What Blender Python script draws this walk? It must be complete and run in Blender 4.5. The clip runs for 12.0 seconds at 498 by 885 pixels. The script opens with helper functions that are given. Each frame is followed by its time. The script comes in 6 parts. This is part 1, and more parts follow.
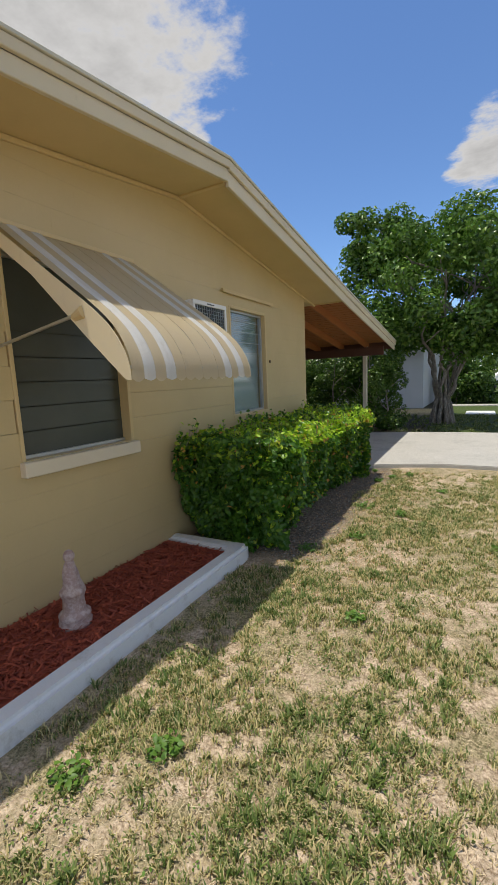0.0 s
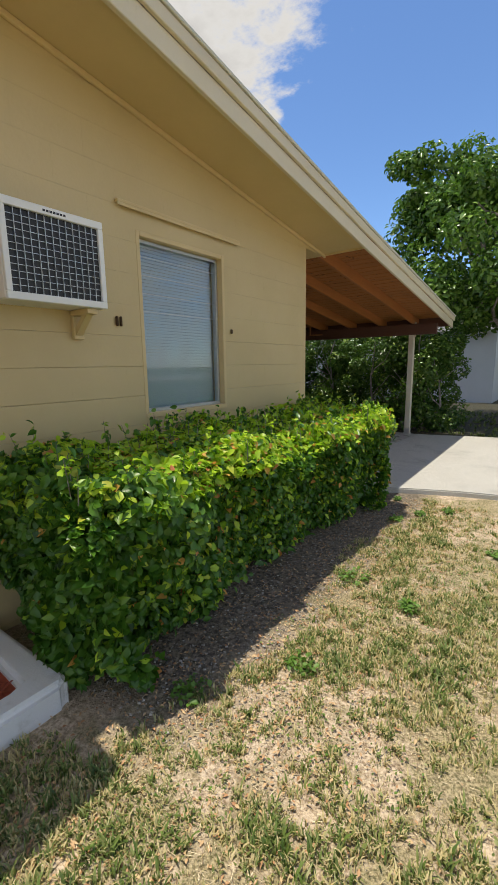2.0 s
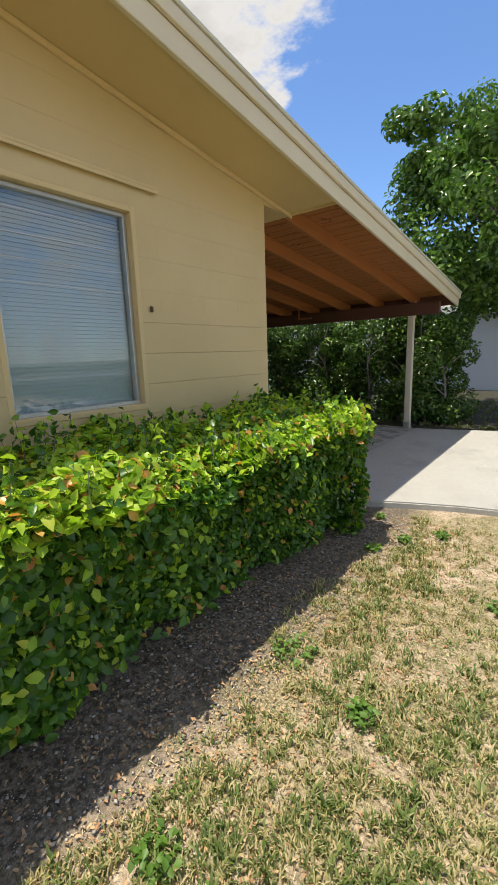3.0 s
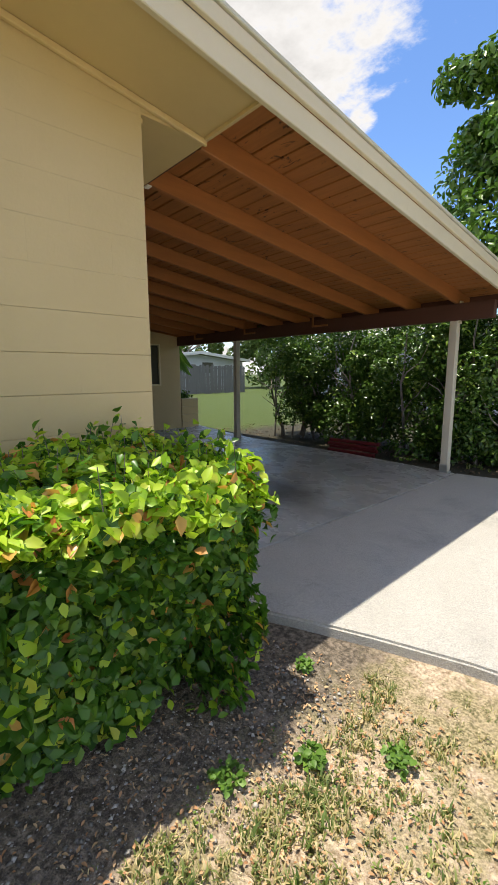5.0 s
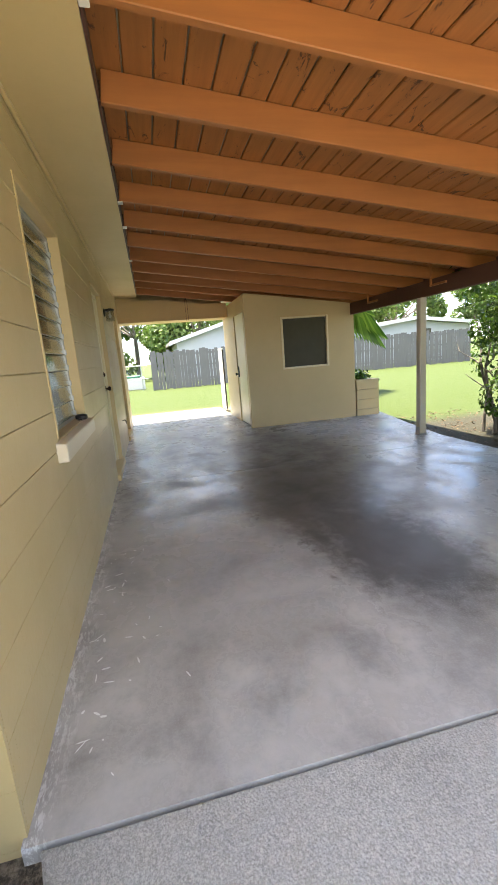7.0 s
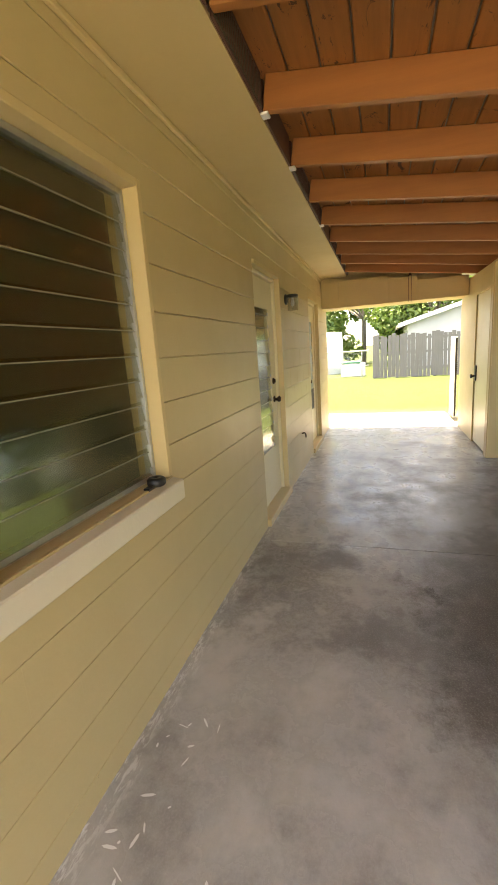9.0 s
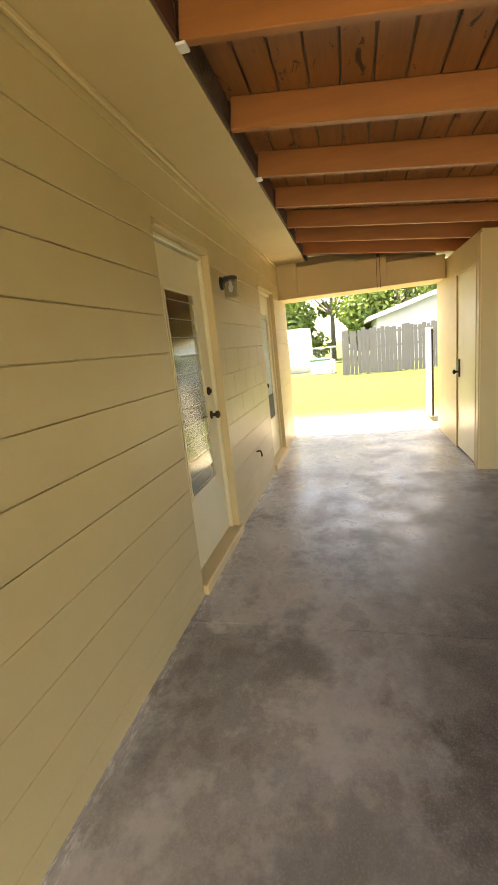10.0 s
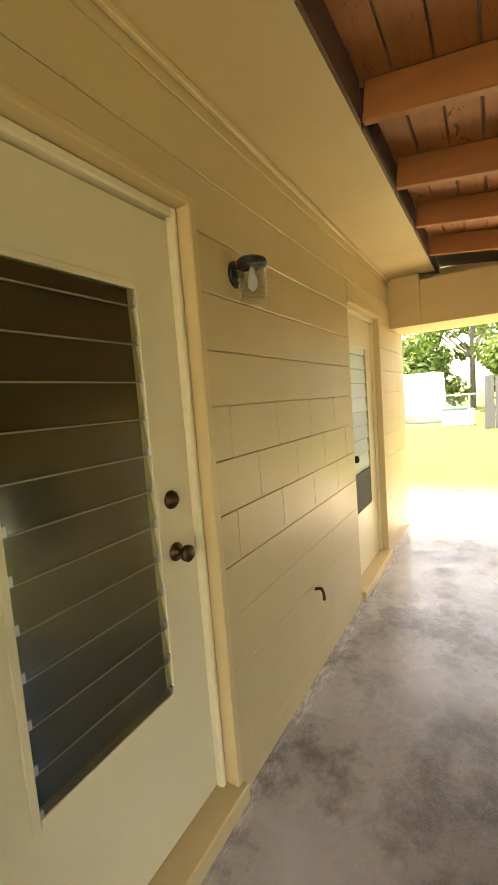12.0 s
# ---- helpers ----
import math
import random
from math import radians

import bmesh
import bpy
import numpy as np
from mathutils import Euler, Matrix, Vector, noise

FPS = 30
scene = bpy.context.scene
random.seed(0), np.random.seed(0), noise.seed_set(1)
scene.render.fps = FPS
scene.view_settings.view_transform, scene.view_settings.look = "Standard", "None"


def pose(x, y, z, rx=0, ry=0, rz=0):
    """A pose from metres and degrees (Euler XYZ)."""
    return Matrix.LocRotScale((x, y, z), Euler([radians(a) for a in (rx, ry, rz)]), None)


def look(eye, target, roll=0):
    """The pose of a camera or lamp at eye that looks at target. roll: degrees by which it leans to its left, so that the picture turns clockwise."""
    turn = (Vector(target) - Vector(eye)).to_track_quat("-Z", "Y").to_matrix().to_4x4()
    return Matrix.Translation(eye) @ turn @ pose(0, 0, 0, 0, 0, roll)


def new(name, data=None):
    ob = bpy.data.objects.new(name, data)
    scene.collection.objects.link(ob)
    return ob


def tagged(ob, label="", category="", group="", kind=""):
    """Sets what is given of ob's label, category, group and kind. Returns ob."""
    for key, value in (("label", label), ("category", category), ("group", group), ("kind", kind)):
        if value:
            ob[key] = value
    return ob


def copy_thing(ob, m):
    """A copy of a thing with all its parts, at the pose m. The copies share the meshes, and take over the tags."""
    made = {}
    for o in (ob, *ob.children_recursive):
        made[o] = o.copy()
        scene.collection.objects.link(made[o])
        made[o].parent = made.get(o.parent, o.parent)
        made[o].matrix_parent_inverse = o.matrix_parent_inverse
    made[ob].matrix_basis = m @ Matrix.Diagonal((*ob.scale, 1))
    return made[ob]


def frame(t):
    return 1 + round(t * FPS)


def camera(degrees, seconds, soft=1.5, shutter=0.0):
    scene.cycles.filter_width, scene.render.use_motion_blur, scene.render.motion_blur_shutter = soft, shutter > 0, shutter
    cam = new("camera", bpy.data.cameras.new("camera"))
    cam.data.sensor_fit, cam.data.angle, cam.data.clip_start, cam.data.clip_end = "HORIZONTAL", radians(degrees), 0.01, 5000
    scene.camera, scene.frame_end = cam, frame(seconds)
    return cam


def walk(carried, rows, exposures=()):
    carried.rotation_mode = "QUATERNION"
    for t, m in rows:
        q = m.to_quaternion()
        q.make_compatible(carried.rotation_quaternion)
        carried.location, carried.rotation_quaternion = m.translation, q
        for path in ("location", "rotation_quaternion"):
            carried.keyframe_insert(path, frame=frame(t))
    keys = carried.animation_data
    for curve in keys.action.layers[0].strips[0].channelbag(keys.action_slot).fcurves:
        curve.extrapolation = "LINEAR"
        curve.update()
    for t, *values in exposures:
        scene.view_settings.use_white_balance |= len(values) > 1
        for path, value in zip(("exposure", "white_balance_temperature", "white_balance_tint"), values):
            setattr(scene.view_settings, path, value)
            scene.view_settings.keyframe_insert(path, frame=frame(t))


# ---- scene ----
cam = camera(61.3, 12.0)
PATH = [
    (0, (0.732, 0.93, 1.358), (-0.235, 2.656, 1.063), -2.5),
    (0.5, (0.664, 1.47, 1.296), (-0.407, 3.122, 0.947), -2.8),
    (1, (0.679, 1.949, 1.268), (-0.535, 3.482, 0.849), -2.9),
    (1.5, (0.665, 2.419, 1.275), (-0.638, 3.878, 0.855), -2.1),
    (2, (0.642, 2.974, 1.295), (-0.547, 4.541, 0.935), -0.9),
    (2.5, (0.652, 3.435, 1.299), (-0.54, 4.995, 0.917), -1.4),
    (3, (0.575, 3.944, 1.267), (-0.655, 5.469, 0.861), -2.0),
    (3.5, (0.579, 4.455, 1.289), (-0.695, 5.942, 0.881), -1.9),
    (3.7, (0.567, 4.638, 1.304), (-0.721, 6.112, 0.895), -1.5),
    (5.3, (0.32, 6.125, 1.188), (-1.193, 7.399, 0.892), -0.6),
    (5.5, (0.207, 6.35, 1.186), (-1.34, 7.584, 0.899), -1.1),
    (6, (0.04, 6.808, 1.211), (-1.625, 7.873, 0.901), -2.0),
    (6.5, (-0.183, 7.135, 1.226), (-1.996, 7.889, 0.845), -2.3),
    (7, (-0.564, 7.433, 1.246), (-2.478, 7.848, 0.839), -4.6),
    (7.5, (-0.821, 7.638, 1.305), (-2.781, 7.734, 0.919), -1.8),
    (7.7, (-0.927, 7.711, 1.329), (-2.886, 7.632, 0.934), -2.4),
    (9.3, (-2.395, 7.854, 1.435), (-4.251, 7.223, 1.039), -4.5),
    (9.5, (-2.593, 7.842, 1.402), (-4.458, 7.218, 1.035), -5.3),
    (10, (-3.129, 7.88, 1.407), (-5.018, 7.384, 0.977), -6.2),
    (10.5, (-3.569, 7.877, 1.414), (-5.348, 7.105, 0.927), -7.4),
    (11, (-4.104, 7.786, 1.41), (-5.957, 7.129, 1.042), -5.9),
    (11.5, (-4.567, 7.8, 1.421), (-6.331, 6.926, 1.069), -5.0),
    (12, (-4.967, 7.771, 1.437), (-6.682, 6.76, 1.249), -4.4),
]
CLOUDS = [((-0.64, 0.58, 0.60), 9, 19), ((-0.50, 0.735, 0.458), 0.8, 2.6), ((0.0, 0.92, 0.395), 2.0, 5.5), ((-0.15, 0.77, 0.62), 0.3, 3.0)]
EXPOSURES = [(0.0, 0.28, 7000, 9), (2.5, 0.6, 7300, 8), (3.7, 0.74, 7200, 9), (5.5, 1.12, 7200, 10), (6.0, 1.8, 7300, 11), (6.5, 2.42, 7500, 12),
             (7.0, 2.7, 7600, 12), (7.7, 2.95, 8300, 13), (9.5, 3.25, 10400, 14), (12.0, 3.6, 11000, 14)]
SUN_DIR = Vector((-0.14, -0.13, 1.0)).normalized()

# ---- world and sun ----
world = bpy.data.worlds.new("world")
scene.world = world
world.use_nodes = True
wn, wl = world.node_tree.nodes, world.node_tree.links
wn.clear()
w_out = wn.new("ShaderNodeOutputWorld")
w_bg = wn.new("ShaderNodeBackground")
w_bg.inputs["Strength"].default_value = 0.13
sky = wn.new("ShaderNodeTexSky")
sky.sky_type = "NISHITA"
sky.sun_disc = False
sky.sun_elevation = math.asin(SUN_DIR.z)
sky.sun_rotation = math.atan2(SUN_DIR.x, SUN_DIR.y)
sky.air_density, sky.dust_density, sky.ozone_density = 1.0, 0.0, 3.5
w_tc = wn.new("ShaderNodeTexCoord")


def w_math(op, a, b=0.0):
    n = wn.new("ShaderNodeMath")
    n.operation = op
    for k, v in enumerate((a, b)):
        if isinstance(v, (int, float)):
            n.inputs[k].default_value = v
        else:
            wl.new(v, n.inputs[k])
    return n.outputs[0]


# fair-weather clouds: noise over the dome, thicker in a few broad banks, plus unseen ones for fill light
sep = wn.new("ShaderNodeSeparateXYZ")
wl.new(w_tc.outputs["Generated"], sep.inputs[0])
zc = w_math("MAXIMUM", sep.outputs["Z"], 0.06)
comb = wn.new("ShaderNodeCombineXYZ")
wl.new(w_math("DIVIDE", sep.outputs["X"], zc), comb.inputs[0])
wl.new(w_math("DIVIDE", sep.outputs["Y"], zc), comb.inputs[1])
fluff = wn.new("ShaderNodeTexNoise")
fluff.inputs["Scale"].default_value = 2.6
fluff.inputs["Detail"].default_value = 9
fluff.inputs["Roughness"].default_value = 0.62
wl.new(comb.outputs[0], fluff.inputs["Vector"])


def bank(direction, inner, outer):
    d = Vector(direction).normalized()
    dot = wn.new("ShaderNodeVectorMath")
    dot.operation = "DOT_PRODUCT"
    norm = wn.new("ShaderNodeVectorMath")
    norm.operation = "NORMALIZE"
    wl.new(w_tc.outputs["Generated"], norm.inputs[0])
    wl.new(norm.outputs[0], dot.inputs[0])
    dot.inputs[1].default_value = d
    m = wn.new("ShaderNodeMapRange")
    m.inputs["From Min"].default_value = math.cos(radians(outer))
    m.inputs["From Max"].default_value = math.cos(radians(inner))
    wl.new(dot.outputs["Value"], m.inputs["Value"])
    return m.outputs[0]


cover = w_math("MAXIMUM", bank(CLOUDS[0][0], *CLOUDS[0][1:]), bank(CLOUDS[1][0], *CLOUDS[1][1:]))
for c in CLOUDS[2:]:
    cover = w_math("MAXIMUM", cover, bank(c[0], *c[1:]))
# bright cloud outside the viewed sky, added to lift the light in shaded places
clear = bank((-0.22, 0.82, 0.52), 18, 42)
fill_cloud = w_math("MULTIPLY", w_math("SUBTRACT", 1.0, clear), 0.7)
cover = w_math("MAXIMUM", cover, fill_cloud)
dens = w_math("ADD", w_math("MULTIPLY", w_math("SUBTRACT", fluff.outputs["Fac"], 0.5), 1.7), w_math("ADD", 0.5, w_math("MULTIPLY", w_math("SUBTRACT", cover, 0.5), 0.62)))
mask = wn.new("ShaderNodeMapRange")
mask.interpolation_type = "SMOOTHSTEP"
mask.inputs["From Min"].default_value = 0.48
mask.inputs["From Max"].default_value = 0.74
wl.new(dens, mask.inputs["Value"])
shade = wn.new("ShaderNodeMapRange")
shade.inputs["From Min"].default_value = 0.55
shade.inputs["From Max"].default_value = 1.1
shade.inputs["To Min"].default_value = 4.5
shade.inputs["To Max"].default_value = 2.8
wl.new(dens, shade.inputs["Value"])
cloud_col = wn.new("ShaderNodeCombineColor")
for k in range(3):
    wl.new(w_math("MULTIPLY", shade.outputs[0], (0.97, 0.99, 1.05)[k]), cloud_col.inputs[k])
tint = wn.new("ShaderNodeMix")
tint.data_type = "RGBA"
wl.new(mask.outputs[0], tint.inputs["Factor"])
blue = wn.new("ShaderNodeMix")
blue.data_type, blue.blend_type = "RGBA", "MULTIPLY"
blue.inputs["Factor"].default_value = 1.0
blue.inputs["B"].default_value = (0.70, 0.87, 1.10, 1.0)
wl.new(sky.outputs[0], blue.inputs["A"])
wl.new(blue.outputs["Result"], tint.inputs["A"])
wl.new(cloud_col.outputs[0], tint.inputs["B"])
wl.new(tint.outputs["Result"], w_bg.inputs["Color"])
wl.new(w_bg.outputs[0], w_out.inputs["Surface"])

sun = new("sun", bpy.data.lights.new("sun", "SUN"))
sun.data.energy, sun.data.angle, sun.data.color = 3.45, radians(0.55), (1.0, 0.955, 0.88)
sun.rotation_mode = "QUATERNION"
sun.rotation_quaternion = SUN_DIR.to_track_quat("Z", "Y")
sun.location = (0, 0, 20)

walk(cam, [(t, look(eye, target, roll)) for t, eye, target, roll in PATH], EXPOSURES)


# ---- materials ----
class Nodes:
    """A small wrapper that builds a principled material from noises and ramps."""

    def __init__(self, name, rough=0.6, metal=0.0, spec=0.5):
        self.m = bpy.data.materials.new(name)
        self.m.use_nodes = True
        self.t = self.m.node_tree
        self.b = self.t.nodes["Principled BSDF"]
        self.b.inputs["Roughness"].default_value = rough
        self.b.inputs["Metallic"].default_value = metal
        self.b.inputs["Specular IOR Level"].default_value = spec
        self.tc = self.t.nodes.new("ShaderNodeTexCoord").outputs["Object"]

    def put(self, sock, v):
        if isinstance(v, (int, float)):
            sock.default_value = v
        elif isinstance(v, tuple):
            sock.default_value = (*v, 1.0) if len(v) == 3 and sock.type == "RGBA" else v
        else:
            self.t.links.new(v, sock)

    def noise(self, scale, detail=4, rough=0.6, vec=None, squash=None, dist=0.0):
        n = self.t.nodes.new("ShaderNodeTexNoise")
        n.inputs["Scale"].default_value, n.inputs["Detail"].default_value, n.inputs["Roughness"].default_value = scale, detail, rough
        n.inputs["Distortion"].default_value = dist
        src = vec if vec is not None else self.tc
        if squash:
            mp = self.t.nodes.new("ShaderNodeMapping")
            mp.inputs["Scale"].default_value = squash
            self.t.links.new(src, mp.inputs["Vector"])
            src = mp.outputs[0]
        self.t.links.new(src, n.inputs["Vector"])
        return n.outputs["Fac"]

    def voronoi(self, scale, out="Distance", feature="F1"):
        n = self.t.nodes.new("ShaderNodeTexVoronoi")
        n.feature = feature
        n.inputs["Scale"].default_value = scale
        self.t.links.new(self.tc, n.inputs["Vector"])
        return n.outputs[out]

    def step(self, v, lo, hi, a=0.0, b=1.0):
        n = self.t.nodes.new("ShaderNodeMapRange")
        n.interpolation_type = "SMOOTHSTEP"
        for key, x in (("From Min", lo), ("From Max", hi), ("To Min", a), ("To Max", b)):
            n.inputs[key].default_value = x
        self.put(n.inputs["Value"], v)
        return n.outputs[0]

    def math(self, op, a, b=0.0):
        n = self.t.nodes.new("ShaderNodeMath")
        n.operation = op
        self.put(n.inputs[0], a)
        self.put(n.inputs[1], b)
        return n.outputs[0]

    def mix(self, f, a, b, mode="MIX"):
        n = self.t.nodes.new("ShaderNodeMix")
        n.data_type, n.blend_type = "RGBA", mode
        self.put(n.inputs["Factor"], f)
        self.put(n.inputs["A"], a)
        self.put(n.inputs["B"], b)
        return n.outputs["Result"]

    def rnd(self):
        return self.t.nodes.new("ShaderNodeObjectInfo").outputs["Random"]

    def island(self):
        return self.t.nodes.new("ShaderNodeNewGeometry").outputs["Random Per Island"]

    def xyz(self):
        n = self.t.nodes.new("ShaderNodeSeparateXYZ")
        self.t.links.new(self.tc, n.inputs[0])
        return n.outputs

    def world_xyz(self):
        g = self.t.nodes.new("ShaderNodeNewGeometry").outputs["Position"]
        self.tc = g
        return self

    def color(self, c):
        self.put(self.b.inputs["Base Color"], c)
        return self

    def rough(self, v):
        self.put(self.b.inputs["Roughness"], v)
        return self

    def bump(self, h, strength=0.3, distance=0.01):
        n = self.t.nodes.new("ShaderNodeBump")
        n.inputs["Strength"].default_value, n.inputs["Distance"].default_value = strength, distance
        self.put(n.inputs["Height"], h)
        self.t.links.new(n.outputs[0], self.b.inputs["Normal"])
        return self


def painted(name, base, rough=0.45, worn=0.12, grain=60, bump=0.15, dirt=(0.3, 0.22, 0.12)):
    """Painted surface with faint mottling, small scuffs and a fine texture."""
    n = Nodes(name, rough).world_xyz()
    big = n.noise(1.3, 5, 0.6)
    fine = n.noise(grain, 3, 0.6)
    c = n.mix(n.step(big, 0.3, 0.75, 0, 0.5), base, tuple(x * 0.84 for x in base))
    c = n.mix(n.step(n.noise(7, 6, 0.7), 0.6, 0.78, 0, worn), c, dirt)
    c = n.mix(n.math("MULTIPLY", fine, 0.12), c, tuple(x * 0.7 for x in base))
    n.color(c).rough(n.step(big, 0.2, 0.8, rough - 0.08, rough + 0.1)).bump(n.math("ADD", fine, n.noise(grain / 5, 3)), bump, 0.004)
    return n.m


def timber(name, base, dark, rough=0.6, along="x", scale=1.0, knots=0.0):
    n = Nodes(name, rough).world_xyz()
    sq = {"x": (1.2, 18, 18), "y": (18, 1.2, 18), "z": (18, 18, 1.2)}[along]
    sq = tuple(v * scale for v in sq)
    g = n.noise(1.5, 6, 0.65, squash=sq)
    v = n.noise(2.0, 4, 0.6)
    c = n.mix(n.step(g, 0.3, 0.75), base, tuple(0.72 * b + 0.28 * d for b, d in zip(base, dark)))
    c = n.mix(n.step(v, 0.35, 0.8, 0, 0.5), c, tuple(0.6 * b + 0.4 * d for b, d in zip(base, dark)))
    if knots:
        blot = n.noise(5.0, 7, 0.75, squash=(1, 2.4, 1), dist=1.2)
        c = n.mix(n.step(blot, 0.585, 0.64, 0, knots), c, dark)
    n.color(c).bump(g, 0.35, 0.004)
    return n.m


def leafy(name, c1, c2, c3, gloss=0.35, trans=0.25):
    n = Nodes(name, gloss)
    r = n.island()
    c = n.mix(n.step(r, 0.0, 0.6), c1, c2)
    c = n.mix(n.step(r, 0.8, 1.0, 0, 0.9), c, c3)
    n.color(c)
    tr = n.t.nodes.new("ShaderNodeBsdfTranslucent")
    n.put(tr.inputs["Color"], n.mix(0.5, c, (c1[0] * 1.6, c1[1] * 1.7, c1[2] * 0.8)))
    ms = n.t.nodes.new("ShaderNodeMixShader")
    ms.inputs[0].default_value = trans
    n.t.links.new(n.b.outputs[0], ms.inputs[1])
    n.t.links.new(tr.outputs[0], ms.inputs[2])
    n.t.links.new(ms.outputs[0], n.t.nodes["Material Output"].inputs["Surface"])
    return n.m


def glass(name, tint=(0.75, 0.85, 0.85), rough=0.03, straight=0.06):
    """Clear glass; straight: the share it mirrors when seen head-on."""
    n = Nodes(name, rough)
    tr = n.t.nodes.new("ShaderNodeBsdfTransparent")
    n.put(tr.inputs["Color"], tint)
    gl = n.t.nodes.new("ShaderNodeBsdfGlossy")
    gl.inputs["Roughness"].default_value = rough
    lw = n.t.nodes.new("ShaderNodeLayerWeight")
    lw.inputs["Blend"].default_value = 0.5
    share = n.math("ADD", straight, n.math("MULTIPLY", n.math("POWER", lw.outputs["Facing"], 4.0), 0.9 - straight))
    ms = n.t.nodes.new("ShaderNodeMixShader")
    n.t.links.new(share, ms.inputs[0])
    n.t.links.new(tr.outputs[0], ms.inputs[1])
    n.t.links.new(gl.outputs[0], ms.inputs[2])
    n.t.links.new(ms.outputs[0], n.t.nodes["Material Output"].inputs["Surface"])
    return n.m


def metal(name, base, rough=0.35):
    n = Nodes(name, rough, 1.0).world_xyz()
    n.color(n.mix(n.noise(25, 5), base, tuple(x * 0.75 for x in base))).rough(n.step(n.noise(9, 4), 0.3, 0.7, rough, rough + 0.2))
    return n.m


TAN = (0.585, 0.455, 0.235)
M_WALL = painted("wall_paint_tan", TAN, 0.42, 0.05, 55, 0.22)
M_SOFFIT = painted("soffit_paint", (0.60, 0.465, 0.235), 0.5, 0.06, 30, 0.08)
M_TRIM = painted("trim_paint_tan", (0.64, 0.49, 0.25), 0.4, 0.12, 40, 0.12)
M_FASCIA = painted("fascia_paint_cream", (0.64, 0.57, 0.42), 0.5, 0.25, 40, 0.2, (0.32, 0.27, 0.18))
M_DRIP = painted("roof_edge_paint", (0.56, 0.55, 0.46), 0.5, 0.3, 40, 0.2, (0.3, 0.28, 0.2))
M_CREAM = painted("cream_door_paint", (0.78, 0.69, 0.45), 0.35, 0.04, 40, 0.06)
M_SILL = painted("sill_paint", (0.74, 0.66, 0.5), 0.5, 0.12, 70, 0.25)
M_WHITE = painted("white_paint", (0.8, 0.8, 0.78), 0.5, 0.1, 50, 0.15, (0.4, 0.38, 0.33))
M_POST = painted("post_paint", (0.62, 0.57, 0.46), 0.5, 0.3, 50, 0.2, (0.25, 0.2, 0.13))
M_RAFTER = timber("rafter_paint_brown", (0.40, 0.152, 0.044), (0.13, 0.05, 0.02), 0.55, "y", 0.7)
M_DECK = timber("roof_board_brown", (0.42, 0.165, 0.048), (0.05, 0.022, 0.012), 0.65, "x", 1.0, 0.85)
# much darker than the rafter brown: the beam's shaded side is in this colour
M_BEAM = timber("beam_brown_shade", (0.10, 0.04, 0.025), (0.05, 0.025, 0.02), 0.6, "x", 0.7)
M_FENCE = timber("weathered_fence", (0.19, 0.185, 0.185), (0.075, 0.07, 0.065), 0.85, "z", 1.0)
M_ALU = metal("window_aluminium", (0.62, 0.63, 0.62), 0.35)
M_BRONZE = metal("dark_bronze", (0.1, 0.065, 0.04), 0.35)
M_CHROME = metal("bright_metal", (0.75, 0.74, 0.7), 0.25)
M_GLASS = glass("window_glass", (0.93, 0.97, 0.98), 0.06, 0.09)
M_JALOUSIE = glass("jalousie_glass", (0.85, 0.85, 0.74), 0.12, 0.07)
n = Nodes("glass_edge", 0.3)
n.color((0.22, 0.21, 0.15))
M_EDGE = n.m
n = Nodes("frosted_glass", 0.2)
n.color((0.6, 0.68, 0.62))
M_FROST = n.m
M_CLEAR = glass("clear_ribbed_glass", (0.78, 0.78, 0.76), 0.14, 0.12)
n = Nodes("dark_screen", 0.8).world_xyz()
n.color(n.mix(n.noise(6, 4), (0.06, 0.058, 0.036), (0.085, 0.082, 0.055)))
M_SCREEN = n.m
n = Nodes("black_plastic", 0.4)
n.color((0.015, 0.014, 0.014))
M_BLACK = n.m
n = Nodes("blind_slats", 0.5).world_xyz()
n.color(n.mix(n.noise(3, 3), (0.38, 0.44, 0.47), (0.33, 0.38, 0.41)))
M_BLIND = n.m
n = Nodes("room_paint", 0.8).world_xyz()
n.color(n.mix(n.noise(2, 3), (0.3, 0.28, 0.24), (0.22, 0.2, 0.18)))
M_ROOM = n.m

# lawn soil: sand, dead thatch and green cover; bare dark soil strip beside the hedge; some shade in the colours
n = Nodes("ground_soil", 0.95).world_xyz()
px = n.xyz()
a, b, f = n.noise(1.3, 6, 0.65), n.noise(9, 6, 0.7), n.noise(70, 4, 0.7)
sand = n.mix(n.step(n.math("ADD", n.math("MULTIPLY", f, 0.6), n.math("MULTIPLY", n.noise(24, 6, 0.75), 0.4)), 0.36, 0.62), (0.24, 0.17, 0.105), (0.72, 0.58, 0.43))
# dry thatch tones; the dark end also paints the shadow between grass blades
thatch = n.mix(n.step(n.noise(95, 5, 0.75), 0.36, 0.64), (0.12, 0.105, 0.045), (0.52, 0.43, 0.26))
green = n.mix(n.noise(30, 5, 0.7), (0.026, 0.062, 0.005), (0.065, 0.10, 0.011))
c = n.mix(n.step(n.math("ADD", n.math("MULTIPLY", a, 0.55), n.math("MULTIPLY", b, 0.45)), 0.44, 0.56), sand, thatch)
far = n.math("MAXIMUM", n.step(px[1], 11.05, 11.6), n.step(px[0], -9.4, -12.5))
c = n.mix(n.math("MAXIMUM", n.math("MULTIPLY", far, 0.97), n.math("MULTIPLY", n.step(b, 0.5, 0.62), 0.16)), c, green)
strip = n.math("MULTIPLY", n.step(n.math("ADD", px[0], n.math("MULTIPLY", b, 0.5)), -0.02, -0.32), n.math("MULTIPLY", n.step(px[1], 3.5, 4.1), n.step(px[0], -9.0, -8.5)))
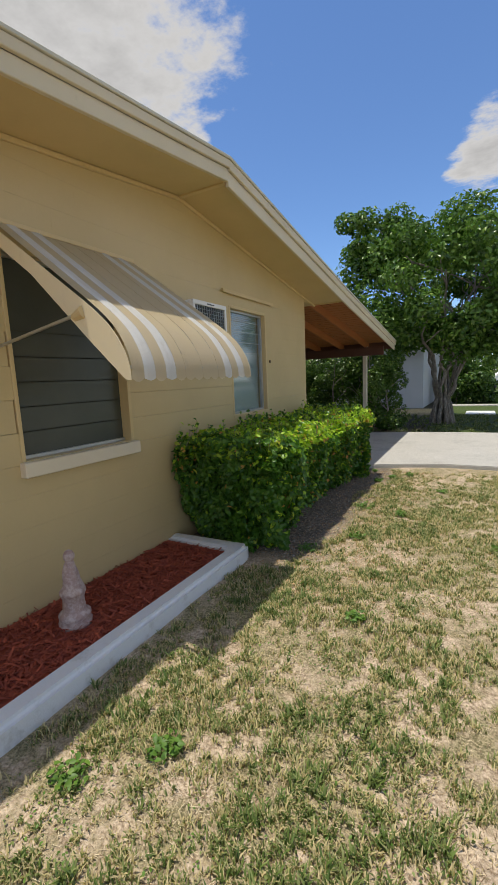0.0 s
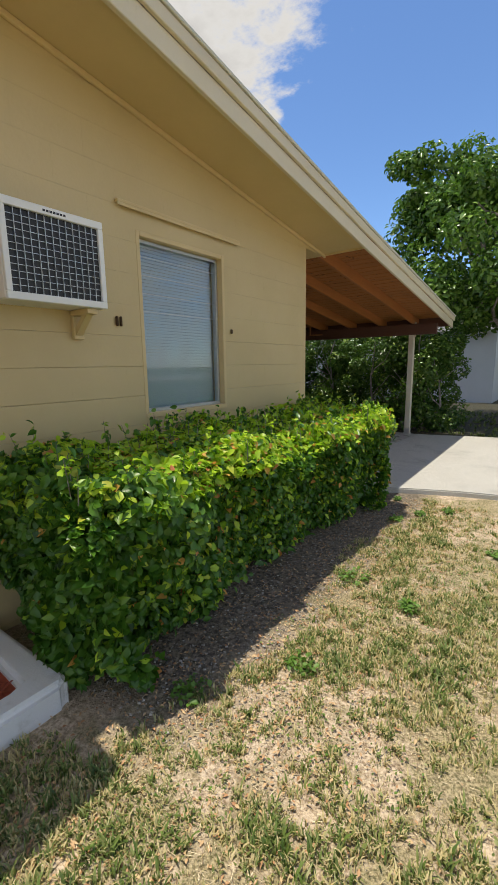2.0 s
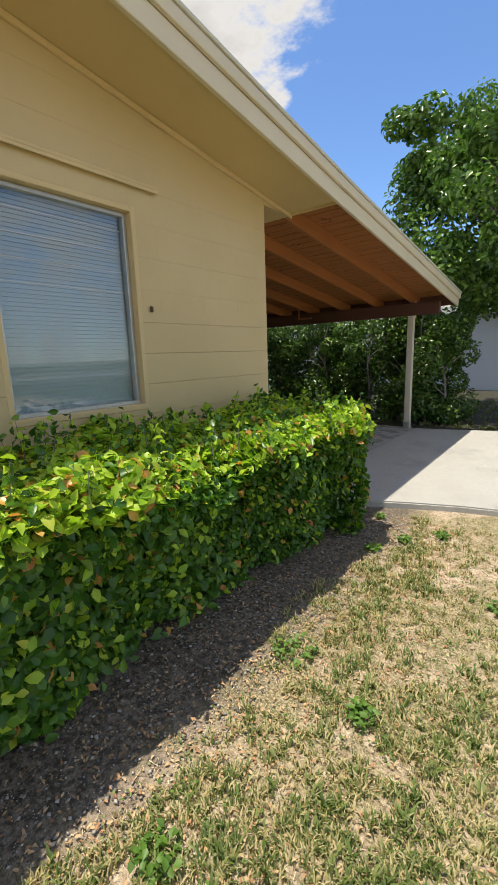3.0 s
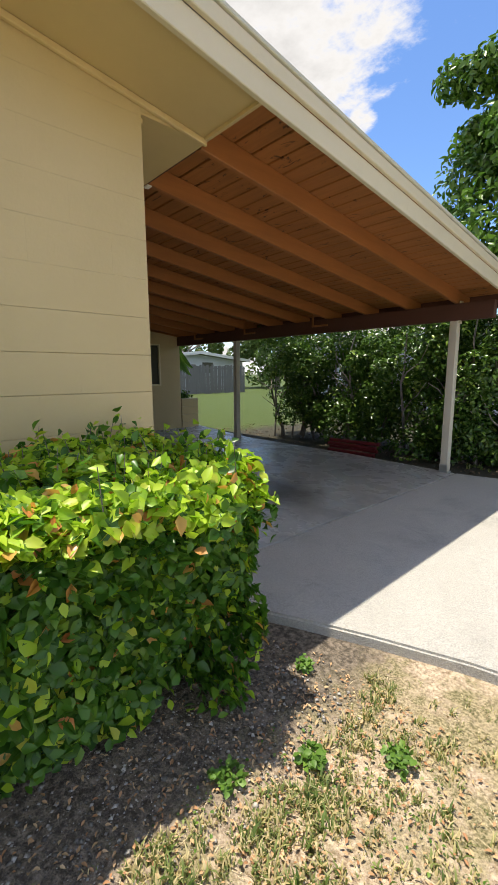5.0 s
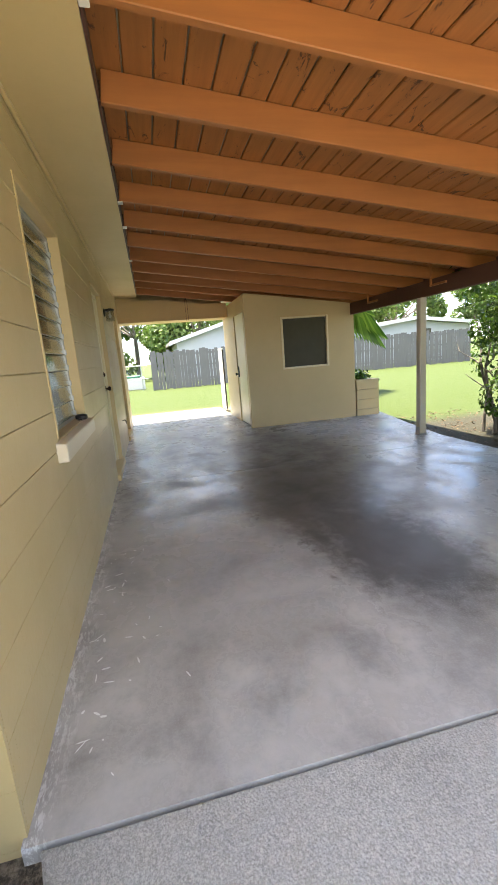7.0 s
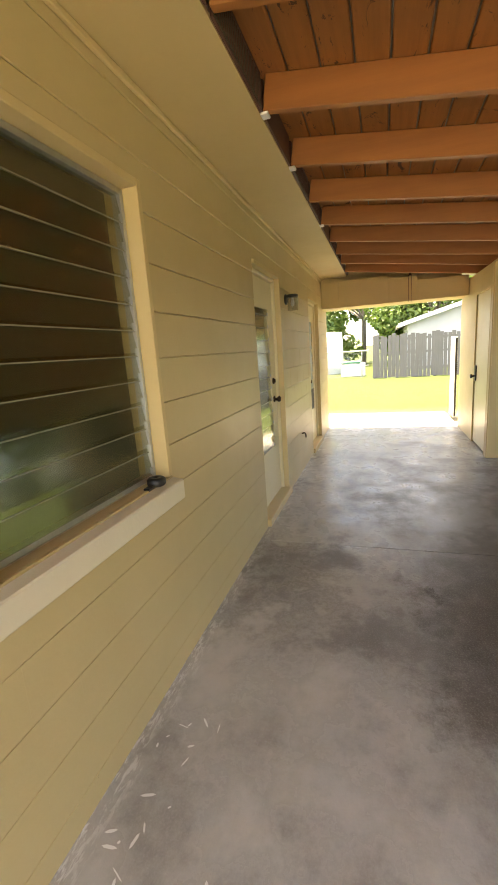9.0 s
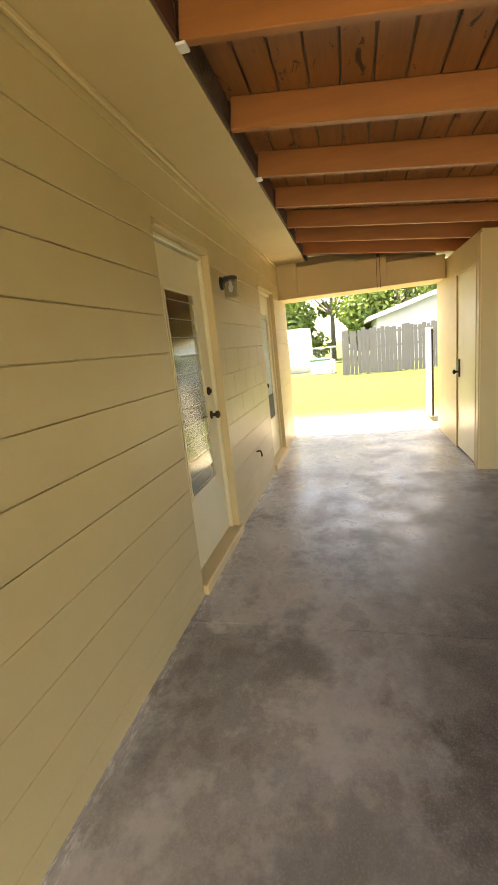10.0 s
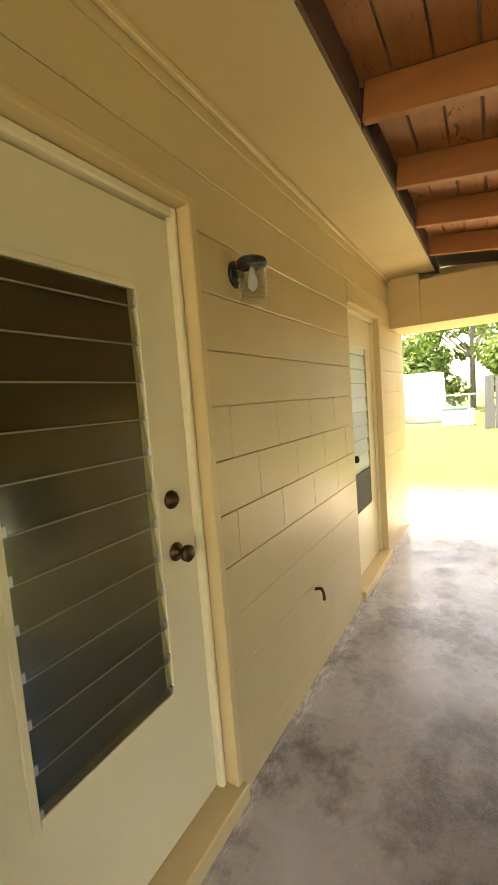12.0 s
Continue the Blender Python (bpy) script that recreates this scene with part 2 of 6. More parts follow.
soil = n.mix(n.step(n.noise(38, 7, 0.8), 0.4, 0.64), (0.05, 0.04, 0.032), (0.30, 0.245, 0.19))
# soil beyond the carport goes near black: the tall shrubs' shade as colour
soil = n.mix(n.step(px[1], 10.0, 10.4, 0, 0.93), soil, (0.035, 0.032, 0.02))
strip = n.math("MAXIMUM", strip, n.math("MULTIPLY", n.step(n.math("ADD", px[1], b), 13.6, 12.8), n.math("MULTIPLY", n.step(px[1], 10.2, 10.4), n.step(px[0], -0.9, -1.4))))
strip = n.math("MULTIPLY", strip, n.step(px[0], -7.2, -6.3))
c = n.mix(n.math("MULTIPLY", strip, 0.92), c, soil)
n.color(c).bump(n.math("ADD", f, n.math("MULTIPLY", b, 2.0)), 0.8, 0.02)
M_GROUND = n.m

n = Nodes("carport_concrete", 0.4).world_xyz()
px = n.xyz()
a, b, f = n.noise(0.55, 5, 0.6), n.noise(2.6, 7, 0.65), n.noise(120, 3, 0.6)
inner = n.step(px[0], -3.0, -5.4, 0.35, 1.0)
c = n.mix(n.step(b, 0.3, 0.7), (0.53, 0.515, 0.485), (0.37, 0.36, 0.34))
c = n.mix(n.math("MULTIPLY", n.step(n.math("ADD", n.math("MULTIPLY", a, 0.6), n.math("MULTIPLY", b, 0.4)), 0.46, 0.68, 0, 0.75), inner), c, (0.17, 0.155, 0.14))
c = n.mix(n.step(n.noise(1.7, 7, 0.75), 0.5, 0.8, 0, 0.45), c, (0.36, 0.31, 0.24))
c = n.mix(n.math("MULTIPLY", n.step(n.noise(11, 6, 0.7), 0.55, 0.8, 0, 0.5), inner), c, (0.2, 0.19, 0.175))
near_wall = n.math("MULTIPLY", n.step(n.math("ADD", px[1], n.math("MULTIPLY", n.noise(5, 5, 0.7), 0.16)), 7.13, 7.03), n.step(n.noise(24, 6, 0.8, squash=(0.45, 1.6, 1)), 0.50, 0.55))
c = n.mix(n.math("MULTIPLY", near_wall, 0.85), c, (0.75, 0.75, 0.73))
c = n.mix(n.math("MULTIPLY", n.step(n.noise(1.3, 8, 0.72), 0.45, 0.62, 0, 0.85), inner), c, (0.13, 0.12, 0.108))
c = n.mix(n.step(n.noise(4.5, 7, 0.7), 0.55, 0.8, 0, 0.6), c, (0.60, 0.58, 0.54))
oily = 0.0
ragged = n.math("ADD", n.math("MULTIPLY", n.math("SUBTRACT", b, 0.5), 3.4), n.math("MULTIPLY", n.math("SUBTRACT", n.noise(6.5, 7, 0.75), 0.5), 3.0))
for cx, cy, rx, ry, amount in ((-2.75, 8.8, 0.62, 0.36, 0.95), (-3.9, 8.6, 0.9, 0.45, 0.75), (-5.1, 8.95, 1.9, 0.7, 0.7), (-6.6, 8.1, 1.6, 0.5, 0.5)):
    dx, dy = n.math("DIVIDE", n.math("SUBTRACT", px[0], cx), rx), n.math("DIVIDE", n.math("SUBTRACT", px[1], cy), ry)
    oil = n.math("ADD", n.math("ADD", n.math("MULTIPLY", dx, dx), n.math("MULTIPLY", dy, dy)), ragged)
    soak = n.step(oil, 2.4, 0.2, 0, amount)
    oily = n.math("MAXIMUM", oily, soak)
    c = n.mix(soak, c, (0.07, 0.06, 0.05))
c = n.mix(n.step(f, 0.45, 0.75, 0, 0.3), c, (0.48, 0.47, 0.44))
n.color(c).rough(n.math("ADD", n.step(b, 0.35, 0.7, 0.18, 0.44), n.math("MULTIPLY", oily, 0.15))).bump(n.math("ADD", f, n.math("MULTIPLY", b, 1.5)), 0.12, 0.004)
M_SLAB = n.m

n = Nodes("driveway_concrete", 0.8).world_xyz()
v, f, b = n.noise(170, 4, 0.8), n.voronoi(120), n.noise(2.0, 6, 0.65)
c = n.mix(n.step(v, 0.36, 0.66), (0.30, 0.295, 0.275), (0.60, 0.585, 0.54))
c = n.mix(n.step(f, 0.35, 0.05, 0, 0.35), c, (0.74, 0.72, 0.67))
c = n.mix(n.step(b, 0.35, 0.7, 0, 0.35), c, (0.38, 0.36, 0.33))
c = n.mix(n.math("MULTIPLY", n.step(n.noise(1.4, 8, 0.8), 0.5, 0.66, 0, 0.6), n.step(v, 0.65, 0.4)), c, (0.17, 0.17, 0.165))
n.color(c).bump(n.math("ADD", v, f), 0.6, 0.005)
M_DRIVE = n.m

n = Nodes("red_mulch", 0.85)
r = n.island()
c = n.mix(r, (0.26, 0.045, 0.025), (0.52, 0.11, 0.055))
n.color(n.mix(n.math("MULTIPLY", n.noise(40, 4), 0.6), c, (0.07, 0.018, 0.012)))
M_MULCH = n.m
n = Nodes("curb_paint", 0.6).world_xyz()
b = n.noise(6, 6, 0.7)
c = n.mix(n.step(b, 0.55, 0.72, 0, 0.6), (0.68, 0.69, 0.7), (0.42, 0.41, 0.38))
n.color(c).bump(n.math("ADD", n.noise(90, 3), b), 0.35, 0.005)
M_CURB = n.m
n = Nodes("awning_tan", 0.4).world_xyz()
b = n.noise(14, 6, 0.75, squash=(1, 1, 0.4))
n.color(n.mix(n.step(b, 0.55, 0.8, 0, 0.5), (0.72, 0.62, 0.42), (0.5, 0.42, 0.29)))
M_AWN = n.m
n = Nodes("awning_white", 0.4).world_xyz()
b = n.noise(14, 6, 0.75)
n.color(n.mix(n.step(b, 0.5, 0.8, 0, 0.45), (0.84, 0.84, 0.82), (0.6, 0.57, 0.5)))
M_AWNW = n.m
n = Nodes("statue_clay", 0.6)
b = n.noise(30, 5, 0.7)
n.color(n.mix(n.step(b, 0.35, 0.7), (0.33, 0.22, 0.20), (0.56, 0.46, 0.43))).bump(b, 0.5, 0.006)
M_STATUE = n.m
n = Nodes("bark_pale", 0.85)
b = n.noise(12, 6, 0.7, squash=(3, 3, 0.6))
n.color(n.mix(n.step(b, 0.35, 0.7), (0.13, 0.11, 0.09), (0.36, 0.33, 0.29))).bump(b, 0.7, 0.02)
M_BARK = n.m
n = Nodes("pale_siding", 0.6).world_xyz()
n.color(n.mix(n.noise(1.5, 4), (0.56, 0.58, 0.62), (0.45, 0.48, 0.52)))
M_NB = n.m
n = Nodes("roof_shingle", 0.9).world_xyz()
n.color(n.mix(n.noise(18, 5, 0.7), (0.22, 0.21, 0.19), (0.4, 0.38, 0.34)))
M_ROOF = n.m
n = Nodes("red_plastic", 0.4)
n.color(n.mix(n.noise(9, 4), (0.2, 0.022, 0.025), (0.12, 0.014, 0.018)))
M_RED = n.m
n = Nodes("white_tarp", 0.5)
n.color((0.8, 0.81, 0.8)).bump(n.noise(3, 5), 0.7, 0.08)
M_TARP = n.m

M_GRASS = leafy("grass_blades", (0.08, 0.13, 0.03), (0.24, 0.29, 0.09), (0.48, 0.45, 0.24), 0.6, 0.3)
M_TUFT = leafy("tuft_blades", (0.06, 0.115, 0.022), (0.14, 0.21, 0.045), (0.34, 0.36, 0.15), 0.5, 0.25)
M_STRAW = leafy("dry_blades", (0.48, 0.40, 0.19), (0.60, 0.50, 0.28), (0.32, 0.32, 0.11), 0.7, 0.2)
M_HEDGE = leafy("hedge_leaves", (0.035, 0.115, 0.014), (0.085, 0.215, 0.022), (0.19, 0.34, 0.04), 0.36, 0.36)
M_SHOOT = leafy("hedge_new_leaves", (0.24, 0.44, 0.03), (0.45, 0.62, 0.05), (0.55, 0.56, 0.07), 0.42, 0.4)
M_TIP = leafy("hedge_tip_leaves", (0.62, 0.24, 0.07), (0.66, 0.40, 0.10), (0.55, 0.16, 0.09), 0.35, 0.35)
M_BUSH = leafy("bush_leaves", (0.04, 0.095, 0.018), (0.08, 0.16, 0.028), (0.25, 0.38, 0.06), 0.22, 0.3)
M_TREE = leafy("tree_leaves", (0.045, 0.11, 0.02), (0.11, 0.22, 0.035), (0.26, 0.42, 0.07), 0.26, 0.3)
M_FARTREE = leafy("far_leaves", (0.07, 0.14, 0.03), (0.14, 0.22, 0.05), (0.20, 0.27, 0.08), 0.5, 0.25)
M_WEED = leafy("weed_leaves", (0.08, 0.17, 0.025), (0.12, 0.24, 0.035), (0.2, 0.33, 0.05), 0.5, 0.3)


# ---- mesh helpers ----
def mesh_of(name, bm, mat, smooth=False):
    me = bpy.data.meshes.new(name)
    bm.normal_update()
    bm.to_mesh(me)
    bm.free()
    for m in (mat if isinstance(mat, (list, tuple)) else [mat]):
        me.materials.append(m)
    if smooth:
        me.polygons.foreach_set("use_smooth", [True] * len(me.polygons))
    return me


def part(name, bm, mat, parent=None, label="", smooth=False):
    ob = new(name, mesh_of(name, bm, mat, smooth))
    ob.parent = parent
    if label:
        ob["label"] = label
    return ob


def empty(name, loc, label="", category="", group="", kind=""):
    e = new(name)
    e.location = loc
    e.empty_display_size = 0.1
    return tagged(e, label, category, group, kind)


def box(bm, lo, hi, bevel=0.0):
    """An axis-aligned box from corner lo to corner hi, added to bm."""
    c = [(a + b) / 2 for a, b in zip(lo, hi)]
    s = [abs(b - a) for a, b in zip(lo, hi)]
    r = bmesh.ops.create_cube(bm, size=1.0, matrix=Matrix.Translation(c) @ Matrix.Diagonal((*s, 1)))
    if bevel:
        es = list({e for v in r["verts"] for e in v.link_edges})
        bmesh.ops.bevel(bm, geom=es, offset=bevel, segments=1, affect="EDGES")
    return bm


def boxes(*items, bevel=0.0):
    bm = bmesh.new()
    for lo, hi in items:
        box(bm, lo, hi, bevel)
    return bm


def rod(bm, a, b, r0, r1=None, seg=10):
    """A round bar from a to b."""
    a, b = Vector(a), Vector(b)
    m = Matrix.Translation((a + b) / 2) @ (b - a).to_track_quat("Z", "Y").to_matrix().to_4x4()
    bmesh.ops.create_cone(bm, cap_ends=True, segments=seg, radius1=r0, radius2=r0 if r1 is None else r1, depth=(b - a).length, matrix=m)
    return bm


def prism(bm, profile, axis, lo, hi):
    """Extrudes a closed 2D profile along an axis: x -> (y, z), y -> (x, z), z -> (x, y)."""
    def p(u, v, w):
        return {"x": (w, u, v), "y": (u, w, v), "z": (u, v, w)}[axis]
    v0 = [bm.verts.new(p(u, v, lo)) for u, v in profile]
    v1 = [bm.verts.new(p(u, v, hi)) for u, v in profile]
    k = len(profile)
    bm.faces.new(v0)
    bm.faces.new(v1[::-1])
    for i in range(k):
        bm.faces.new((v0[i], v1[i], v1[(i + 1) % k], v0[(i + 1) % k]))
    bmesh.ops.recalc_face_normals(bm, faces=bm.faces)
    return bm


def lathe(bm, profile, seg=24, at=(0, 0, 0)):
    rings = []
    for r, z in profile:
        rings.append([bm.verts.new((at[0] + r * math.cos(2 * math.pi * k / seg), at[1] + r * math.sin(2 * math.pi * k / seg), at[2] + z)) for k in range(seg)])
    for r0, r1 in zip(rings, rings[1:]):
        for k in range(seg):
            bm.faces.new((r0[k], r0[(k + 1) % seg], r1[(k + 1) % seg], r1[k]))
    bm.faces.new(rings[0][::-1])
    bm.faces.new(rings[-1])
    return bm


def fast_mesh(name, verts, faces, mats, index=None):
    """A mesh from arrays: verts (n, 3), faces (m, k)."""
    me = bpy.data.meshes.new(name)
    faces = np.asarray(faces)
    m, k = faces.shape
    me.vertices.add(len(verts))
    me.vertices.foreach_set("co", np.asarray(verts, dtype=np.float32).ravel())
    me.loops.add(m * k)
    me.loops.foreach_set("vertex_index", faces.ravel().astype(np.int32))
    me.polygons.add(m)
    me.polygons.foreach_set("loop_start", (np.arange(m) * k).astype(np.int32))
    for q in mats:
        me.materials.append(q)
    if index is not None:
        me.polygons.foreach_set("material_index", np.asarray(index, dtype=np.int32))
    me.update(calc_edges=True)
    return me


def leaves(name, pts, up, size, rng, mats, index=None, droop=0.5, wide=0.5):
    """Pointed, slightly folded leaves at pts (n, 3), each facing roughly along up (n, 3)."""
    n = len(pts)
    nrm = up + rng.normal(0, droop, (n, 3))
    nrm /= np.linalg.norm(nrm, axis=1)[:, None] + 1e-9
    t = rng.normal(0, 1, (n, 3))
    t -= (t * nrm).sum(1)[:, None] * nrm
    t /= np.linalg.norm(t, axis=1)[:, None] + 1e-9
    s = np.cross(nrm, t)
    L = (size * rng.uniform(0.65, 1.25, n))[:, None]
    W = L * wide * 0.5
    base, tip = pts - t * L * 0.5, pts + t * L * 0.5 - nrm * L * 0.16
    m1 = pts - t * L * 0.1 - nrm * L * 0.01
    up2 = nrm * L * 0.11
    l1, r1 = pts + s * W - t * L * 0.18 + up2, pts - s * W - t * L * 0.18 + up2
    l2, r2 = pts + s * W * 0.8 + t * L * 0.14 + up2 * 0.6, pts - s * W * 0.8 + t * L * 0.14 + up2 * 0.6
    v = np.stack([base, l1, l2, tip, r2, r1, m1], 1).reshape(-1, 3)
    i = np.arange(n)[:, None] * 7
    f = np.concatenate([i + q for q in ([[0, 6, 1]], [[1, 6, 2]], [[2, 6, 3]], [[3, 6, 4]], [[4, 6, 5]], [[5, 6, 0]])], 1).reshape(-1, 3)
    return fast_mesh(name, v, f, mats, None if index is None else np.repeat(index, 6))


def lumps(rng, n, lo, hi, count, radius, shell=0.55):
    """Points spread over overlapping round clumps within a box: (points, outward directions)."""
    lo, hi = np.array(lo), np.array(hi)
    c = rng.uniform(lo, hi, (count, 3))
    r = radius * rng.uniform(0.6, 1.25, count)
    k = rng.integers(0, count, n)
    d = rng.normal(0, 1, (n, 3))
    d /= np.linalg.norm(d, axis=1)[:, None]
    q = rng.uniform(shell, 1.0, n) ** 0.6
    return c[k] + d * (r[k] * q)[:, None], d

# ---- the plan, in metres ----
XW = -1.61      # gable wall face
YW = 6.95       # carport wall face
XE = -9.66      # far end of house and slab
YN = 1.15       # near end of the house
YR, ZR = 4.05, 2.93   # ridge: underside of the rake soffit
XF = -1.10      # outer face of the rake boards
GZ = -0.06      # lawn level
WT = 0.2        # wall thickness


def soffit_z(y):
    """Underside of the sloping roof overhang along the gable."""
    if y < YR:
        return ZR - 0.125 * (YR - y)
    if y < 7.3:
        return ZR - (y - YR) * (ZR - 2.462) / (7.3 - YR)
    return 2.462 - (y - 7.3) * (2.462 - 1.955) / (11.2 - 7.3)


# ---- ground ----
def build_ground():
    rng = np.random.default_rng(2)
    near = np.arange(-3, 3.6, 0.1)
    xs = np.concatenate([[-400, -120, -60, -30, -20, -12, -8, -5], near, [5, 8, 14, 30, 60, 120, 400]])
    ys = np.concatenate([[-300, -80, -20, -6], np.arange(-2, 8.2, 0.1), [9, 10, 11, 12, 14, 18, 25, 40, 80, 160, 400]])
    bm = bmesh.new()
    grid = []
    for x in xs:
        row = []
        for y in ys:
            soft = 1.0 if (x > -0.95 and y < 7.0) else 0.3
            h = noise.noise(Vector((x * 2.1, y * 2.1, 0))) * 0.016 + noise.noise(Vector((x * 7, y * 7, 3))) * 0.007
            row.append(bm.verts.new((x, y, GZ + h * soft if -5 < x < 5 else GZ)))
        grid.append(row)
    for i in range(len(xs) - 1):
        for j in range(len(ys) - 1):
            bm.faces.new((grid[i][j], grid[i + 1][j], grid[i + 1][j + 1], grid[i][j + 1]))
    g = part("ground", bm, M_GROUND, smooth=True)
    tagged(g, "patchy sandy lawn with bare soil and thin green grass", "ground", kind="structure")


build_ground()

# driveway and carport slabs
bm = bmesh.new()
prism(bm, [(XE, YW - 0.01), (-5.003, YW - 0.01), (-4.997, 8.3), (-5.012, 9.6), (-5.0, 11.12), (-5.4, 11.12), (-6.4, 11.3), (-7.9, 11.62), (-7.9, 11.0), (XE, 11.0)], "z", -0.12, 0.0)
prism(bm, [(-4.998, YW - 0.01), (-1.582, YW - 0.01), (-1.582, 10.98), (-3.2, 11.12), (-4.995, 11.12), (-5.007, 9.6), (-4.992, 8.3)], "z", -0.12, 0.0)
tagged(part("carport_floor", bm, M_SLAB), "smooth grey concrete carport floor with dark oil stains", "floor", kind="structure")
bm = bmesh.new()
edge = [(-1.574, 6.99), (-1.2, 7.10), (-0.85, 7.27), (-0.5, 7.42), (-0.12, 7.56), (0.3, 7.66), (1.0, 7.67), (3.0, 7.72), (9.0, 7.8), (9.0, 11.5), (3.0, 11.45), (0.6, 11.38), (-0.4, 11.3), (-1.3, 11.05), (-1.574, 11.0)]
prism(bm, edge, "z", -0.13, -0.003)
bmesh.ops.bevel(bm, geom=[e for e in bm.edges if all(v.co.z > -0.01 for v in e.verts)], offset=0.012, segments=2, affect="EDGES")
tagged(part("driveway", bm, M_DRIVE), "pale exposed-aggregate concrete driveway", "driveway", kind="structure")
tagged(part("patio", boxes(((-11.25, 6.3, -0.12), (XE - 0.012, 9.06, -0.004)), bevel=0.006), M_DRIVE), "sunlit pale concrete patio behind the house", "patio", kind="structure")


# ---- house shell ----
def wall_with_holes(name, axis, face, thick, span, top, holes, label):
    """A wall built from strips round its openings. axis 'x': the face looks along x and the wall runs in y."""
    bm = bmesh.new()
    cuts = sorted({span[0], span[1], *[h[0] for h in holes], *[h[1] for h in holes], *([YR] if axis == "x" else [])})
    for a, b in zip(cuts, cuts[1:]):
        mid = (a + b) / 2
        levels = [GZ - 0.1]
        gaps = sorted((h[2], h[3]) for h in holes if h[0] < mid < h[1])
        pieces, z = [], GZ - 0.1
        for lo, hi in gaps:
            pieces.append((z, lo))
            z = hi
        pieces.append((z, None))
        for lo, hi in pieces:
            za, zb = (top(a), top(b)) if hi is None else (hi, hi)
            if axis == "x":
                prism(bm, [(a, lo), (b, lo), (b, zb), (a, za)], "x", face - thick, face)
            else:
                prism(bm, [(a, lo), (b, lo), (b, zb), (a, za)], "y", face - thick, face)
    return tagged(part(name, bm, M_WALL), label, "wall", kind="structure")


SKIN = 0.014
GABLE_HOLES = [(2.39, 3.30, 0.94, 2.13), (3.90, 4.42, 1.61, 2.05), (4.80, 5.65, 0.99, 2.14)]
CAR_HOLES = [(-3.72, -2.76, 0.91, 2.115), (-6.13, -5.24, 0.03, 2.10), (-8.65, -7.75, 0.03, 2.08)]
wall_gable = wall_with_holes("wall_gable", "x", XW - SKIN, WT, (YN, YW - SKIN), lambda y: soffit_z(y) + 0.06, GABLE_HOLES, "tan painted block gable wall under the roof overhang")
wall_carport = wall_with_holes("wall_carport", "y", YW - SKIN, WT, (XE, XW - SKIN), lambda x: 2.5, CAR_HOLES, "tan painted block wall along the carport")
tagged(part("wall_near", boxes(((XE, YN, GZ - 0.1), (XW - SKIN - WT, YN + WT, 2.55))), M_WALL), "tan painted block wall of the house", "wall", kind="structure")
tagged(part("wall_far", boxes(((XE, YN + WT, GZ - 0.1), (XE + WT, YW - SKIN - WT, 2.9))), M_WALL), "tan painted block wall of the house", "wall", kind="structure")
tagged(part("room_floor", boxes(((XE + WT, YN + WT, -0.1), (XW - SKIN - WT, YW - SKIN - WT, 0.0))), M_ROOM), "plain floor inside the house", "floor", kind="structure")
tagged(part("room_ceiling", boxes(((XE, YN, 2.5), (XW - SKIN - WT, YW - SKIN - WT, 2.54))), M_ROOM), "plain ceiling inside the house", "ceiling", kind="structure")
tagged(part("room_partition", boxes(((-4.4, YN + WT, 0.0), (-4.3, YW - SKIN - WT, 2.5))), M_ROOM), "plain inner wall of the house", "wall", kind="structure")

# ---- roof ----
RX0, RX1 = XE - 0.3, XF + 0.0
bm = bmesh.new()
prism(bm, [(0.66, soffit_z(0.66) + 0.10), (YR, ZR + 0.10), (7.33, soffit_z(7.33) + 0.10), (7.33, soffit_z(7.33) + 0.181), (YR, ZR + 0.181), (0.66, soffit_z(0.66) + 0.181)], "x", RX0, RX1 - 0.032)
roof = tagged(part("roof", bm, M_ROOF), "low-pitched roof of the house with worn grey covering", "roof", kind="structure")
bm = bmesh.new()
prism(bm, [(7.332, soffit_z(7.332) + 0.166), (11.35, soffit_z(11.35) + 0.166), (11.35, soffit_z(11.35) + 0.181), (7.332, soffit_z(7.332) + 0.181)], "x", RX0, RX1 - 0.032)
tagged(part("carport_roof", bm, M_ROOF), "low-pitched roof over the carport", "roof", kind="structure")


def raked(name, x0, x1, dz0, dz1, ys, mat, parent, label=""):
    """A board that follows the slope of the rake, between two offsets above the soffit line."""
    bm = bmesh.new()
    prism(bm, [(y, soffit_z(y) + dz0) for y in ys] + [(y, soffit_z(y) + dz1) for y in reversed(ys)], "x", x0, x1)
    bmesh.ops.bevel(bm, geom=[e for e in bm.edges if abs(e.verts[0].co.x - e.verts[1].co.x) < 1e-5], offset=0.004, segments=1, affect="EDGES")
    return part(name, bm, mat, parent, label)


rake = empty("rake_fascia", (XF, YR, ZR), "cream painted rake boards along the gable roof edge", "fascia", kind="structure")
rake.location = (0, 0, 0)
raked("fascia_board", XF - 0.03, XF, -0.004, 0.09, [0.66, YR], M_FASCIA, rake)
raked("fascia_board", XF - 0.03, XF, -0.04, 0.075, [YR, 7.3, 11.3], M_FASCIA, rake)
raked("edge_board", XF - 0.005, XF + 0.022, 0.092, 0.150, [0.64, YR], M_FASCIA, rake)
raked("edge_board", XF - 0.005, XF + 0.022, 0.077, 0.150, [YR, 7.3, 11.32], M_FASCIA, rake)
raked("drip_edge", XF - 0.02, XF + 0.034, 0.152, 0.174, [0.62, YR, 7.3, 11.34], M_DRIP, rake, "thin weathered metal roof edge")

